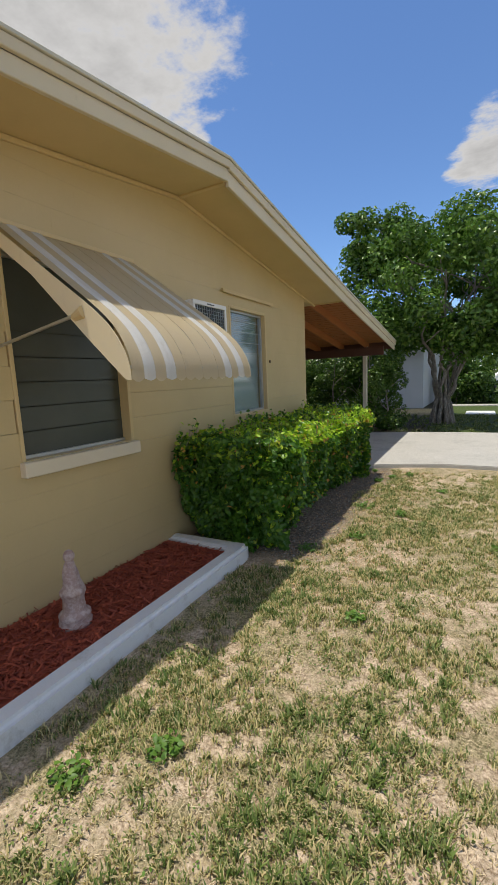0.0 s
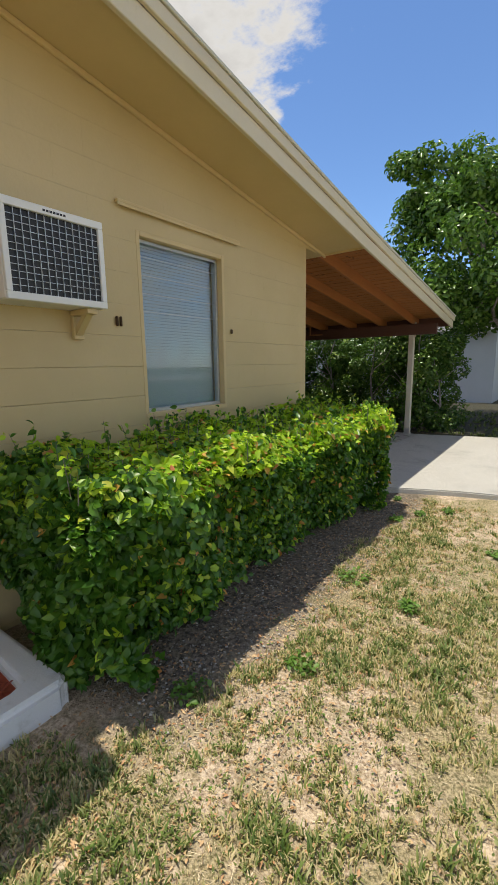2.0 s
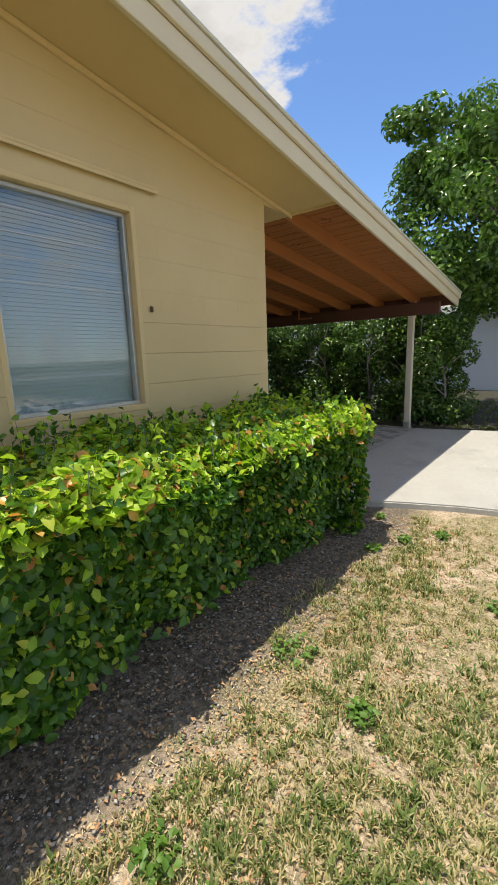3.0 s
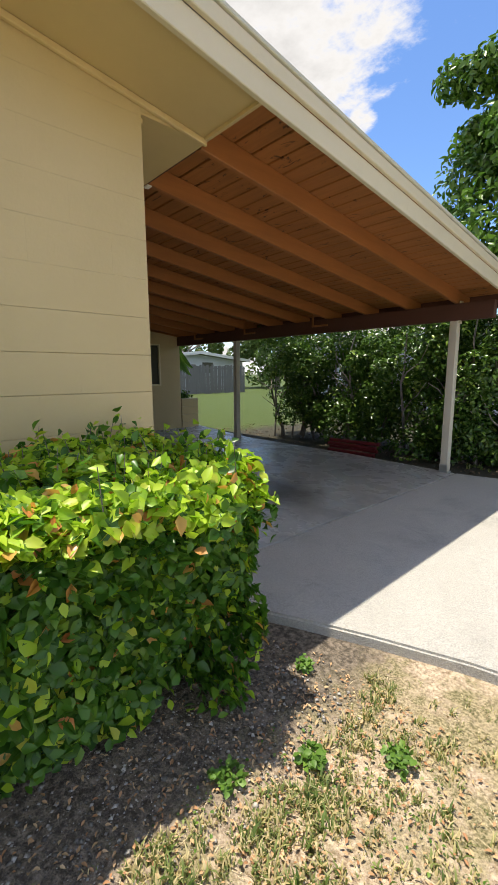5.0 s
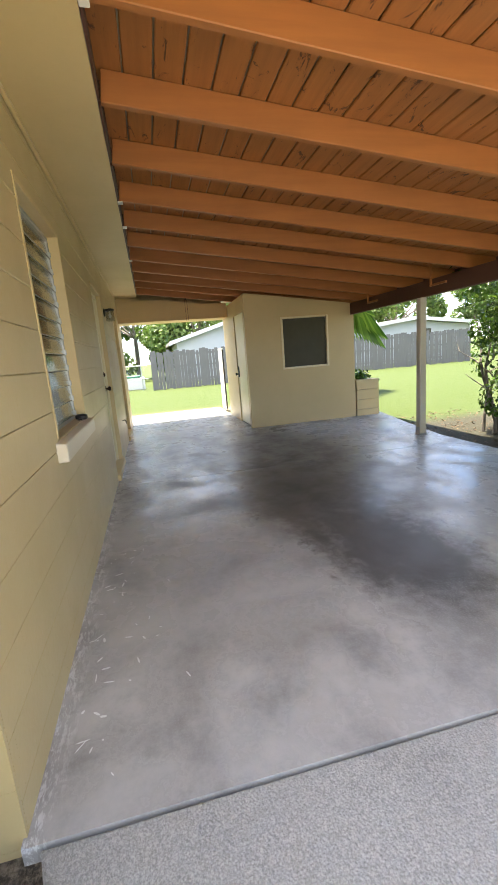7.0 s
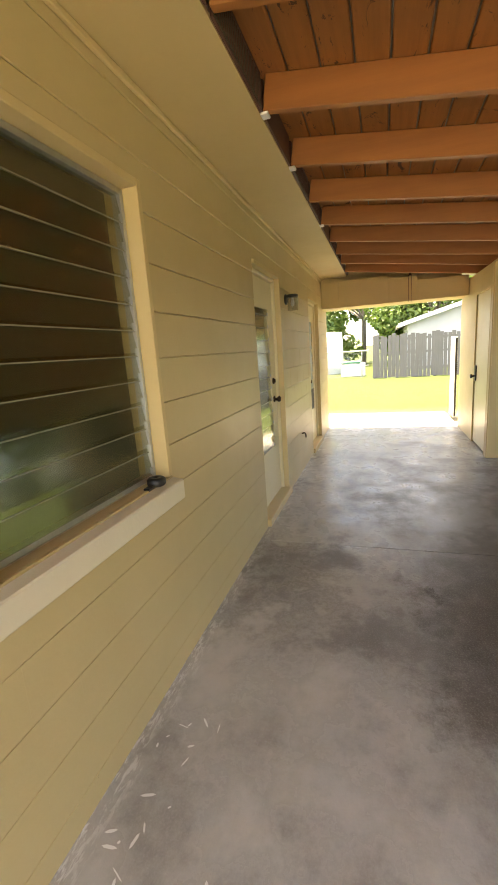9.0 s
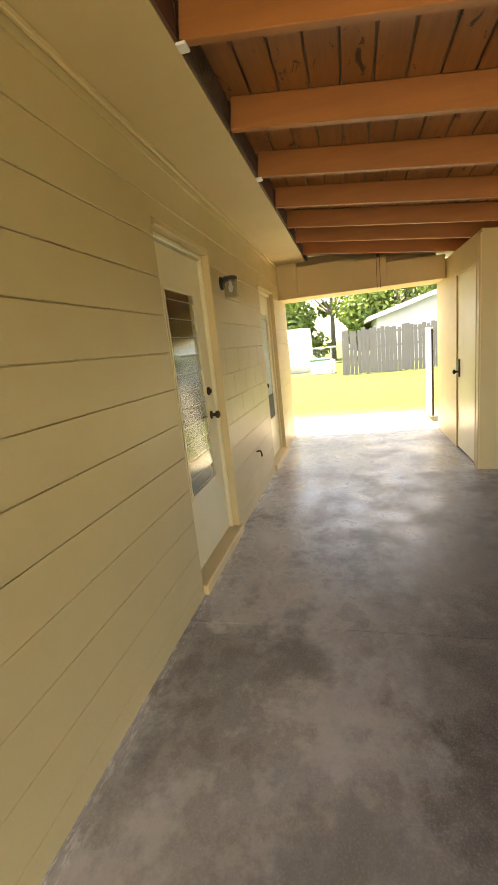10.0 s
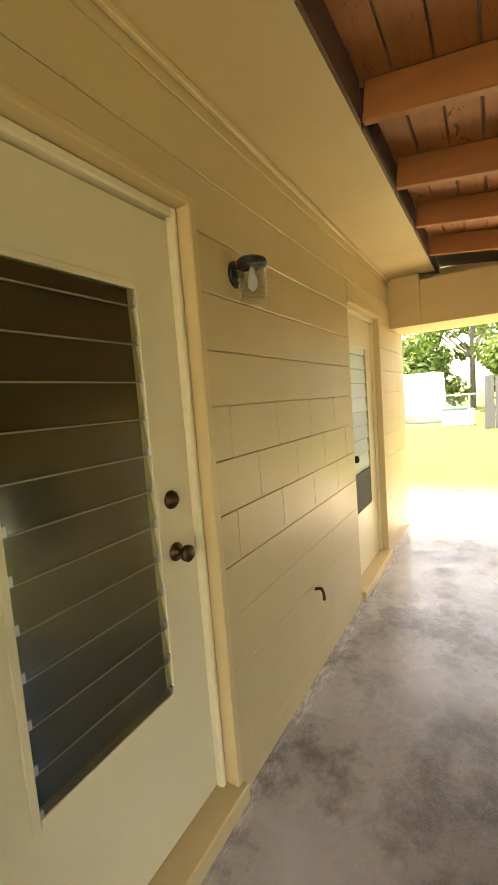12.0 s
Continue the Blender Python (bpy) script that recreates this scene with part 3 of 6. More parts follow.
soff = empty("rake_soffit", (0, 0, 0), "tan painted plywood soffit with a ridge seam and edge trim", "soffit", kind="structure")
raked("soffit_panel", XW + 0.0, XF - 0.032, 0.0, 0.012, [0.7, 1.9, YR - 0.02], M_SOFFIT, soff)
raked("soffit_panel", XW + 0.0, XF - 0.032, 0.0, 0.012, [YR + 0.02, 5.9, 7.315], M_SOFFIT, soff)
raked("wall_trim", XW + 0.002, XW + 0.026, -0.032, -0.002, [YN, YR], M_TRIM, soff)
raked("wall_trim", XW + 0.002, XW + 0.026, -0.032, -0.002, [YR, 7.3, 7.332], M_TRIM, soff)
part("ridge_trim", boxes(((XW + 0.03, YR - 0.02, ZR - 0.016), (XF - 0.034, YR + 0.02, ZR + 0.0))), M_TRIM, soff)
part("end_trim", boxes(((XW + 0.03, 7.312, 2.444), (XF - 0.034, 7.332, 2.482))), M_TRIM, soff)

box_soffit = empty("box_soffit", (0, 0, 0), "tan painted flat soffit along the carport wall", "soffit", kind="structure")
part("soffit_panel", boxes(((-9.08, YW + 0.002, 2.452), (XW + 0.0, 7.345, 2.466))), M_SOFFIT, box_soffit)
part("wall_trim", boxes(((-9.08, YW + 0.002, 2.424), (XW - 0.02, YW + 0.022, 2.450)), bevel=0.004), M_TRIM, box_soffit)
part("end_panel", boxes(((XW - 0.014, YW + 0.002, 2.467), (XW + 0.001, 7.335, 2.60))), M_SOFFIT, box_soffit)


# ---- carport roof timbers ----
def build_carport_roof():
    deck = empty("roof_deck", (0, 0, 0), "brown painted roof boards with peeling paint and dark gaps", "ceiling", kind="structure")
    y = 7.335
    pitch = (2.462 - 1.955) / (11.2 - 7.3)
    bm = boxes(((-9.0, -0.066, 0.0), (XF - 0.034, 0.066, 0.019)), bevel=0.005)
    me = mesh_of("roof_board", bm, M_DECK)
    while y < 11.25:
        ob = new("roof_board", me)
        ob.location = (0, y + 0.07, soffit_z(y + 0.07) + 0.144 + random.uniform(0, 0.002))
        ob.rotation_euler = (-math.atan(pitch), 0, 0)
        ob.parent = deck
        y += 0.139
    # rafters
    L = math.hypot(11.28 - 7.36, 0.509)
    bm = boxes(((-0.021, 0, 0.0), (0.021, L, 0.139)), bevel=0.004)
    me = mesh_of("rafter", bm, M_RAFTER)
    first = tagged(new("rafter", me), "brown painted roof rafter over the carport", "rafter", "carport rafters")
    pose_at = [-1.70, -2.30, -2.91, -3.54, -4.16, -4.77, -5.42, -6.05, -6.70, -7.33, -7.94, -8.62]
    for i, x in enumerate(pose_at):
        r = first if i == 0 else copy_thing(first, Matrix())
        r.location = (x, 7.36, soffit_z(7.36) + 0.002)
        r.rotation_euler = (-math.atan(pitch), 0, 0)
    # blocking and screened vents above the flat soffit
    bl = empty("eave_blocking", (0, 0, 0), "dark blocking with screened vents between the rafters", "blocking", kind="structure")
    for i, (a, b) in enumerate(zip(pose_at, pose_at[1:])):
        part("block", boxes(((b + 0.024, 7.348, 2.455), (a - 0.024, 7.358, 2.60))), M_BEAM, bl)
        if i % 3 != 1:
            bm = boxes(((b + 0.03, 7.359, 2.462), (a - 0.03, 7.362, 2.57)))
            part("vent_screen", bm, M_SCREEN, bl)
            fr = bmesh.new()
            xx = b + 0.05
            while xx < a - 0.04:
                box(fr, (xx, 7.3625, 2.462), (xx + 0.003, 7.365, 2.57))
                xx += 0.022
            part("vent_mesh", fr, M_BEAM, bl)
    for x in (-2.30, -4.16, -4.77, -6.05):
        part("bare_chip", boxes(((x - 0.026, 7.348, 2.4405), (x + 0.026, 7.385, 2.4515)), bevel=0.003), M_WHITE, bl, "pale bare wood chip")
    # front beam on posts
    beam = empty("carport_beam", (0, 0, 0), "brown double beam carrying the carport rafters, darkened for shade", "beam", kind="structure")
    part("beam_board", boxes(((-7.6, 10.93, 1.792), (-1.28, 10.968, 1.982)), bevel=0.005), M_BEAM, beam)
    part("beam_board", boxes(((-7.6, 10.972, 1.792), (-1.28, 11.01, 1.977)), bevel=0.005), M_BEAM, beam)
    part("eave_board", boxes(((-9.0, 11.285, 1.93), (XF - 0.03, 11.31, 2.09)), bevel=0.003), M_BEAM, beam, "brown eave board")


build_carport_roof()


def post(x, y, top, face):
    e = empty("carport_post", (x, y, 0), "cream painted wooden post holding the carport beam", "post", "carport posts")
    part("shaft", boxes(((-0.045, -0.045, 0.012), (0.045, 0.045, top)), bevel=0.006), M_POST, e)
    bm = boxes(((-0.06, -0.055, 0.0), (0.06, 0.055, 0.012)), ((-0.047, -0.05, 0.012), (0.047, -0.046, 0.1)), ((-0.047, 0.046, 0.012), (0.047, 0.05, 0.1)))
    part("base_plate", bm, M_ALU, e)
    if face:
        part("side_board", boxes(((0.047, -0.035, top - 0.03), (0.065, 0.035, top + 0.22)), bevel=0.003), M_FASCIA, e)
    return e


post(-1.70, 10.97, 1.79, True)
post(-5.59, 10.95, 1.79, False)


def bracket(x):
    e = empty("hanging_bracket", (x, 10.80, 1.87), "brown wooden L-shaped bracket hung below the rafters", "bracket", "hanging brackets")
    part("hanger", boxes(((-0.012, -0.012, 0.0), (0.012, 0.012, 0.305)), bevel=0.002), M_RAFTER, e)
    part("arm", boxes(((0.014, -0.012, 0.0), (0.27, 0.012, 0.024)), bevel=0.002), M_RAFTER, e)


for x in (-3.68, -5.2, -6.7):
    bracket(x)

# ---- passage header and store room ----
hd = empty("passage_header", (0, 0, 0), "tan boarded header over the open passage", "header", kind="structure")
HX = -9.05
for a, b in ((YW + 0.002, 7.22), (7.224, 7.95), (7.954, 8.35), (8.354, 9.04)):
    part("front_panel", boxes(((HX - 0.02, a, 2.03), (HX, b, 2.45 - max(0, (b - 7.4) * 0.1))), bevel=0.002), M_TRIM, hd)
part("front_lip", boxes(((HX - 0.02, YW + 0.002, 2.005), (HX + 0.012, 9.04, 2.03)), bevel=0.003), M_TRIM, hd)
part("underside", boxes(((XE, YW + 0.002, 2.01), (HX - 0.022, 9.04, 2.03))), M_SOFFIT, hd)
part("back_panel", boxes(((XE, YW + 0.002, 2.032), (XE + 0.02, 9.04, 2.6))), M_TRIM, hd)

SX, SY = -7.565, 9.05
bm = bmesh.new()
for a, b, lo, hi in ((SY, 9.655, None, None), (10.505, 10.99, None, None), (9.655, 10.505, None, 0.955), (9.655, 10.505, 1.82, None)):
    z0 = GZ - 0.1 if lo is None else lo
    za, zb = (soffit_z(a), soffit_z(b)) if hi is None else (hi, hi)
    prism(bm, [(a, z0), (b, z0), (b, zb), (a, za)], "x", SX - 0.15, SX)
tagged(part("wall_store_front", bm, M_WALL), "tan painted wall of the store room", "wall", kind="structure")
bm = bmesh.new()
D0, D1 = -8.50, -7.68
for a, b, lo in ((D1, SX - 0.15, GZ - 0.1), (XE, D0, GZ - 0.1), (D0, D1, 1.98)):
    box(bm, (a, SY, lo), (b, SY + 0.15, 2.23))
tagged(part("wall_store_side", bm, M_WALL), "tan painted side wall of the store room by the passage", "wall", kind="structure")
tagged(part("wall_store_back", boxes(((XE, SY + 0.15, GZ - 0.1), (XE + 0.15, 10.99, 2.0)), ((XE + 0.15, 10.84, GZ - 0.1), (SX - 0.15, 10.99, 1.95))), M_WALL), "tan painted back walls of the store room", "wall", kind="structure")
tagged(part("corner_trim", boxes(((SX - 0.07, SY - 0.02, 0.0), (SX + 0.012, SY - 0.002, 2.2)), bevel=0.004), M_TRIM), "tan corner board of the store room", "trim", kind="structure")


# ---- painted blocks ----
def blocks(parent, axis, face, span, z0, top, holes, phase, edge=0.0025, upper=1.25, shown=None):
    """Faces of the wall's blocks, each with worn edges; tight upright joints, open level joints."""
    cache = {}
    course, length = 0.1905, 0.381
    row = 0
    z = z0
    while z < top((span[0] + span[1]) / 2) + 0.4:
        g = edge * (0.45 if z < 0.8 else 1.0 if z < 1.4 else upper)
        lo, hi = z + g * 0.5, z + course - g * 0.5
        a = span[0] - (span[0] - phase + (0.0 if row % 2 else length / 2)) % length
        while a < span[1]:
            s, e = max(a, span[0]), min(a + length, span[1])
            a += length
            if e - s < 0.01:
                continue
            pieces = [(s, e, lo, hi)]
            for h in holes:
                nxt = []
                for p in pieces:
                    if p[1] <= h[0] or p[0] >= h[1] or p[3] <= h[2] or p[2] >= h[3]:
                        nxt.append(p)
                        continue
                    if p[0] < h[0]:
                        nxt.append((p[0], h[0], p[2], p[3]))
                    if p[1] > h[1]:
                        nxt.append((h[1], p[1], p[2], p[3]))
                    m0, m1 = max(p[0], h[0]), min(p[1], h[1])
                    if p[2] < h[2]:
                        nxt.append((m0, m1, p[2], h[2]))
                    if p[3] > h[3]:
                        nxt.append((m0, m1, h[3], p[3]))
                pieces = nxt
            for p in pieces:
                t = min(top(p[0]), top(p[1]))
                if axis == "x" and p[3] > t and p[2] < t - 0.01:
                    bm = bmesh.new()
                    prism(bm, [(p[0], p[2]), (p[1], p[2]), (p[1], min(p[3], top(p[1]))), (p[0], min(p[3], top(p[0])))], "x", face - SKIN, face)
                    part("block", bm, M_WALL, parent)
                    continue
                if p[2] > t - 0.01:
                    continue
                w, hgt = round(p[1] - p[0] - 0.0002, 4), round(min(p[3], t) - p[2], 3)
                if w < 0.015 or hgt < 0.01:
                    continue
                key = (w, hgt, round(g, 5), bool(shown and shown[0] < p[0] < shown[1] and shown[2] < p[2] < shown[3]))
                if key not in cache:
                    bm = bmesh.new()
                    lo3, hi3 = ((-SKIN, -w / 2, 0), (0, w / 2, hgt)) if axis == "x" else ((-w / 2, -SKIN, 0), (w / 2, 0, hgt))
                    box(bm, lo3, hi3)
                    es = [q for q in bm.edges if abs((q.verts[0].co - q.verts[1].co)[2]) < 1e-6 or key[3]]
                    bmesh.ops.bevel(bm, geom=es, offset=min(g, hgt / 4), segments=1, affect="EDGES")
                    cache[key] = mesh_of("block", bm, M_WALL)
                ob = new("block", cache[key])
                c = (p[0] + p[1]) / 2
                off = 0.0
                ob.location = (face + off, c, p[2]) if axis == "x" else (c, face + off, p[2])
                ob.parent = parent
        row += 1
        z += course


# ---- windows and doors ----
n = Nodes("insect_screen", 0.32).world_xyz()
n.color(n.mix(n.noise(4, 5), (0.045, 0.052, 0.045), (0.075, 0.083, 0.07)))
M_WSCREEN = n.m

def window(name, axis, face, a, b, z0, z1, depth, slats, label, blind, lean=0.0, casing=True, sill_label="pale painted sill"):
    """A window set back in its opening. Louvred panes when slats > 0. axis 'x' or 'y' is the way it faces."""
    e = empty(name, (0, 0, 0), label, "window", kind="structure")

    def B(u0, u1, d0, d1, w0, w1, bevel=0.0):
        lo = (face + d0, u0, w0) if axis == "x" else (u0, face + d0, w0)
        hi = (face + d1, u1, w1) if axis == "x" else (u1, face + d1, w1)
        return boxes((lo, hi), bevel=bevel)

    if casing:
        for q, (u0, u1, w0, w1) in (("jamb", (a, a + 0.03, z0, z1)), ("jamb", (b - 0.03, b, z0, z1)), ("head", (a + 0.03, b - 0.03, z1 - 0.03, z1))):
            part(q, B(u0, u1, -depth, 0.004, w0, w1, 0.003), M_TRIM, e)
        a, b, z1 = a + 0.032, b - 0.032, z1 - 0.032
    t = 0.022
    fr = bmesh.new()
    for u0, u1, w0, w1 in ((a, a + t, z0, z1), (b - t, b, z0, z1), (a + t, b - t, z0, z0 + t), (a + t, b - t, z1 - t, z1)):
        lo = (face - depth, u0, w0) if axis == "x" else (u0, face - depth, w0)
        hi = (face - depth + 0.04, u1, w1) if axis == "x" else (u1, face - depth + 0.04, w1)
        box(fr, lo, hi, 0.002)
    part("window_frame", fr, M_ALU, e)
    if slats:
        hgt = (z1 - z0 - 2 * t) / slats
        for k in range(slats):
            zz = z0 + t + hgt * k
            d0, d1 = -depth + 0.012, -depth + 0.012 + 0.030 * (1 + lean)
            bm = bmesh.new()
            prof = [(d0 + 0.022, zz), (d0 + 0.027, zz), (d0 + 0.008 - lean * 0.02, zz + hgt + 0.012), (d0 + 0.003 - lean * 0.02, zz + hgt + 0.012)]
            if axis == "x":
                prism(bm, [(face + u, w) for u, w in prof], "y", a + t, b - t)
            else:
                prism(bm, [(face + u, w) for u, w in prof], "x", a + t, b - t)
            n0 = len(bm.faces)
            ends = ((face + d0 + 0.021, a + t, zz - 0.004), (face + d0 + 0.0275, b - t, zz)) if axis == "x" else ((a + t, face + d0 + 0.021, zz - 0.004), (b - t, face + d0 + 0.0275, zz))
            box(bm, *ends)
            bm.faces.ensure_lookup_table()
            for q in bm.faces[n0:]:
                q.material_index = 1
            pane = part("pane", bm, [M_JALOUSIE, M_EDGE], e)
            pane.visible_shadow = False
            for u in (a + t + 0.001, b - t - 0.013):
                part("clip", B(u, u + 0.012, -depth + 0.03, -depth + 0.05, zz - 0.004, zz + 0.03, 0.001), M_ALU, e)
    else:
        pane = part("pane", B(a + t, b - t, -depth + 0.016, -depth + 0.02, z0 + t, z1 - t), M_GLASS if blind else M_WSCREEN, e)
        pane.visible_shadow = False
    back = part("blind", blind_mesh(axis, face - depth - 0.035, a, b, z0, z1) if blind else B(a, b, -depth - 0.05, -depth - 0.045, z0, z1), M_BLIND if blind else M_SCREEN, e)
    return e, B


def blind_mesh(axis, d, a, b, z0, z1):
    bm = bmesh.new()
    z = z0 + 0.01
    while z < z1 - 0.02:
        prof = [(d + 0.010, z), (d + 0.012, z), (d + 0.004, z + 0.0215), (d + 0.002, z + 0.0215)]
        prism_fast(bm, prof, axis, a + 0.005, b - 0.005)
        z += 0.022
    return bm


def prism_fast(bm, prof, axis, lo, hi):
    v0 = [bm.verts.new((u, lo, w) if axis == "x" else (lo, u, w)) for u, w in prof]
    v1 = [bm.verts.new((u, hi, w) if axis == "x" else (hi, u, w)) for u, w in prof]
    for i in range(4):
        bm.faces.new((v0[i], v1[i], v1[(i + 1) % 4], v0[(i + 1) % 4]))


# window under the awning
w1, B1 = window("window_1", "x", XW, 2.39, 3.30, 0.94, 2.13, 0.10, 0, "aluminium window with dark insect screen under the awning", False, casing=False)
part("window_sill", boxes(((XW - 0.09, 2.375, 0.845), (XW + 0.055, 3.315, 0.935)), bevel=0.006), M_SILL, w1, "pale painted concrete sill")
part("side_casing", B1(3.27, 3.30, -0.09, 0.008, 0.94, 2.13, 0.003), M_TRIM, w1)
part("side_casing", B1(2.39, 2.415, -0.09, 0.008, 0.94, 2.13, 0.003), M_TRIM, w1)
for k in range(5):
    part("rail", B1(2.43, 3.25, -0.084, -0.080, 1.10 + k * 0.15, 1.106 + k * 0.15), M_SCREEN, w1)

# window beside the cooler, blind half seen through the glass
w2, B2 = window("window_2", "x", XW, 4.80, 5.65, 0.99, 2.14, 0.085, 0, "tall aluminium window with white slatted blind and reflections of the sky", True)
for k in range(4):
    part("cross_bar", B2(4.86, 5.59, -0.068, -0.062, 1.66 + k * 0.115, 1.664 + k * 0.115), M_ALU, w2)
part("window_sill", boxes(((XW - 0.08, 4.805, 0.955), (XW + 0.006, 5.645, 0.988)), bevel=0.003), M_TRIM, w2)
tagged(part("shutter_rail", boxes(((XW + 0.002, 4.66, 2.26), (XW + 0.032, 5.82, 2.278)), ((XW + 0.026, 4.66, 2.242), (XW + 0.032, 5.82, 2.26)), bevel=0.002), M_TRIM), "tan painted shutter rail above the window", "rail")


def wall_clip(y, z):
    e = empty("wall_clip", (XW, y, z), "small rusty wall clip beside the window", "clip", "wall clips")
    part("loop", boxes(((0.002, -0.024, -0.03), (0.02, -0.008, 0.03)), bevel=0.005), M_BRONZE, e)
    part("loop", boxes(((0.002, 0.006, -0.03), (0.02, 0.02, 0.03)), bevel=0.005), M_BRONZE, e)


wall_clip(4.63, 1.575)
c2 = empty("wall_clip", (XW, 5.72, 1.57), "small rusty wall clip beside the window", "clip", "wall clips")
part("loop", boxes(((0.002, -0.012, -0.018), (0.016, 0.012, 0.018)), bevel=0.005), M_BRONZE, c2)

# louvred window on the carport wall
w3, B3 = window("window_3", "y", YW, -3.72, -2.76, 0.915, 2.115, 0.10, 11, "louvred glass window on the carport wall", False, lean=0.0)
bm = bmesh.new()
prism(bm, [(YW - 0.10, 0.80), (YW + 0.05, 0.805), (YW + 0.05, 0.895), (YW - 0.10, 0.915)], "x", -3.735, -2.70)
bmesh.ops.bevel(bm, geom=bm.edges[:], offset=0.005, segments=1, affect="EDGES")
part("window_sill", bm, M_SILL, w3, "cream painted sill with dusty grey top")
b = empty("rubber_stopper", (-3.60, YW - 0.01, 0.905), "black rubber door stopper lying on the window sill", "stopper")
bm = bmesh.new()
lathe(bm, [(0.032, 0.0), (0.04, 0.008), (0.04, 0.028), (0.03, 0.036), (0.012, 0.036), (0.01, 0.02)], 18)
part("ring", bm, M_BLACK, b, smooth=True)
part("tab", boxes(((0.03, -0.015, 0.0), (0.085, 0.015, 0.012)), bevel=0.003), M_BLACK, b)

# store room window
w4 = empty("window_4", (0, 0, 0), "dark screened window with pale metal frame", "window", kind="structure")
fr = bmesh.new()
for y0, y1, z0, z1 in ((9.655, 9.69, 0.955, 1.82), (10.47, 10.505, 0.955, 1.82), (9.69, 10.47, 0.955, 0.985), (9.69, 10.47, 1.79, 1.82)):
    box(fr, (SX - 0.05, y0, z0), (SX + 0.008, y1, z1), 0.003)
part("window_frame", fr, M_CREAM, w4)
part("screen", boxes(((SX - 0.04, 9.69, 0.985), (SX - 0.034, 10.47, 1.79))), M_SCREEN, w4)
for k in range(5):
    part("slat", boxes(((SX - 0.033, 9.70, 1.07 + 0.14 * k), (SX - 0.030, 10.46, 1.076 + 0.14 * k))), M_SCREEN, w4)


def door(name, x0, x1, z1, label, low_panel=False):
    """A half-glazed door with louvred glass, set back in the wall; x1 is the latch-side edge nearest x0 < x1."""
    e = empty(name, (0, 0, 0), label, "door", kind="structure")
    z0 = 0.03
    top = z1 - 0.07
    for u0, u1, w0, w1 in ((x0, x0 + 0.035, z0, z1), (x1 - 0.035, x1, z0, z1), (x0 + 0.035, x1 - 0.035, z1 - 0.03, z1)):
        front = YW - 0.035 if u1 == x1 else YW + 0.004
        part("door_frame", boxes(((u0, YW - 0.14, w0), (u1, front, w1)), bevel=0.004), M_TRIM, e)
    for u0, u1, w0, w1 in ((x0 + 0.037, x0 + 0.062, z0 + 0.02, z1 - 0.03), (x1 - 0.062, x1 - 0.037, z0 + 0.02, z1 - 0.03), (x0 + 0.062, x1 - 0.062, z1 - 0.062, z1 - 0.032)):
        part("stop_moulding", boxes(((u0, YW - 0.10, w0), (u1, YW - 0.045, w1)), bevel=0.006), M_CREAM, e)
    part("threshold", boxes(((x0 + 0.0, YW - 0.14, 0.0), (x1, YW + 0.03, 0.068)), bevel=0.006), M_TRIM, e, "worn tan door threshold")
    a, b = x0 + 0.064, x1 - 0.064
    ga, gb, g0, g1 = a + 0.165, b - 0.125, 0.54, 1.795
    y0, y1 = YW - 0.115, YW - 0.072
    bm = bmesh.new()
    for u0, u1, w0, w1 in ((a, ga, 0.072, top), (gb, b, 0.072, top), (ga, gb, 0.072, g0), (ga, gb, g1, top)):
        box(bm, (u0, y0, w0), (u1, y1, w1))
    part("leaf", bm, M_CREAM, e, "cream painted door leaf")
    bm = bmesh.new()
    for u0, u1, w0, w1 in ((ga - 0.012, ga + 0.008, g0 - 0.012, g1 + 0.012), (gb - 0.008, gb + 0.012, g0 - 0.012, g1 + 0.012), (ga + 0.008, gb - 0.008, g0 - 0.012, g0 + 0.008), (ga + 0.008, gb - 0.008, g1 - 0.008, g1 + 0.012)):
        box(bm, (u0, y1 - 0.002, w0), (u1, y1 + 0.006, w1), 0.002)
    part("glazing_bead", bm, M_CREAM, e)
    z = g0 + 0.006
    while z < g1 - 0.04:
        bm = bmesh.new()
        prism(bm, [(y1 - 0.004, z), (y1 + 0.001, z), (y1 - 0.014, z + 0.112), (y1 - 0.019, z + 0.112)], "x", ga + 0.008, gb - 0.008)
        n0 = len(bm.faces)
        box(bm, (ga + 0.01, y1 - 0.004, z - 0.0045), (gb - 0.01, y1 + 0.0012, z - 0.0005))
        bm.faces.ensure_lookup_table()
        for q in bm.faces[n0:]:
            q.material_index = 1
        pane = part("pane", bm, [M_FROST if low_panel else M_JALOUSIE, M_EDGE], e)
        pane.visible_shadow = False
        part("clip", boxes(((ga + 0.006, y1 - 0.008, z - 0.002), (ga + 0.017, y1 + 0.004, z + 0.022))), M_ALU, e)
        part("clip", boxes(((gb - 0.017, y1 - 0.008, z - 0.002), (gb - 0.006, y1 + 0.004, z + 0.022))), M_ALU, e)
        z += 0.1085
    part("screen", boxes(((ga, y0 + 0.004, g0), (gb, y0 + 0.008, g1))), M_SCREEN if not low_panel else M_BLIND, e)
    if low_panel:
        part("low_screen", boxes(((ga + 0.008, y1 - 0.002, g0 + 0.008), (gb - 0.008, y1 + 0.002, g0 + 0.3))), M_SCREEN, e)
    kx = b - 0.06 if low_panel else a + 0.10
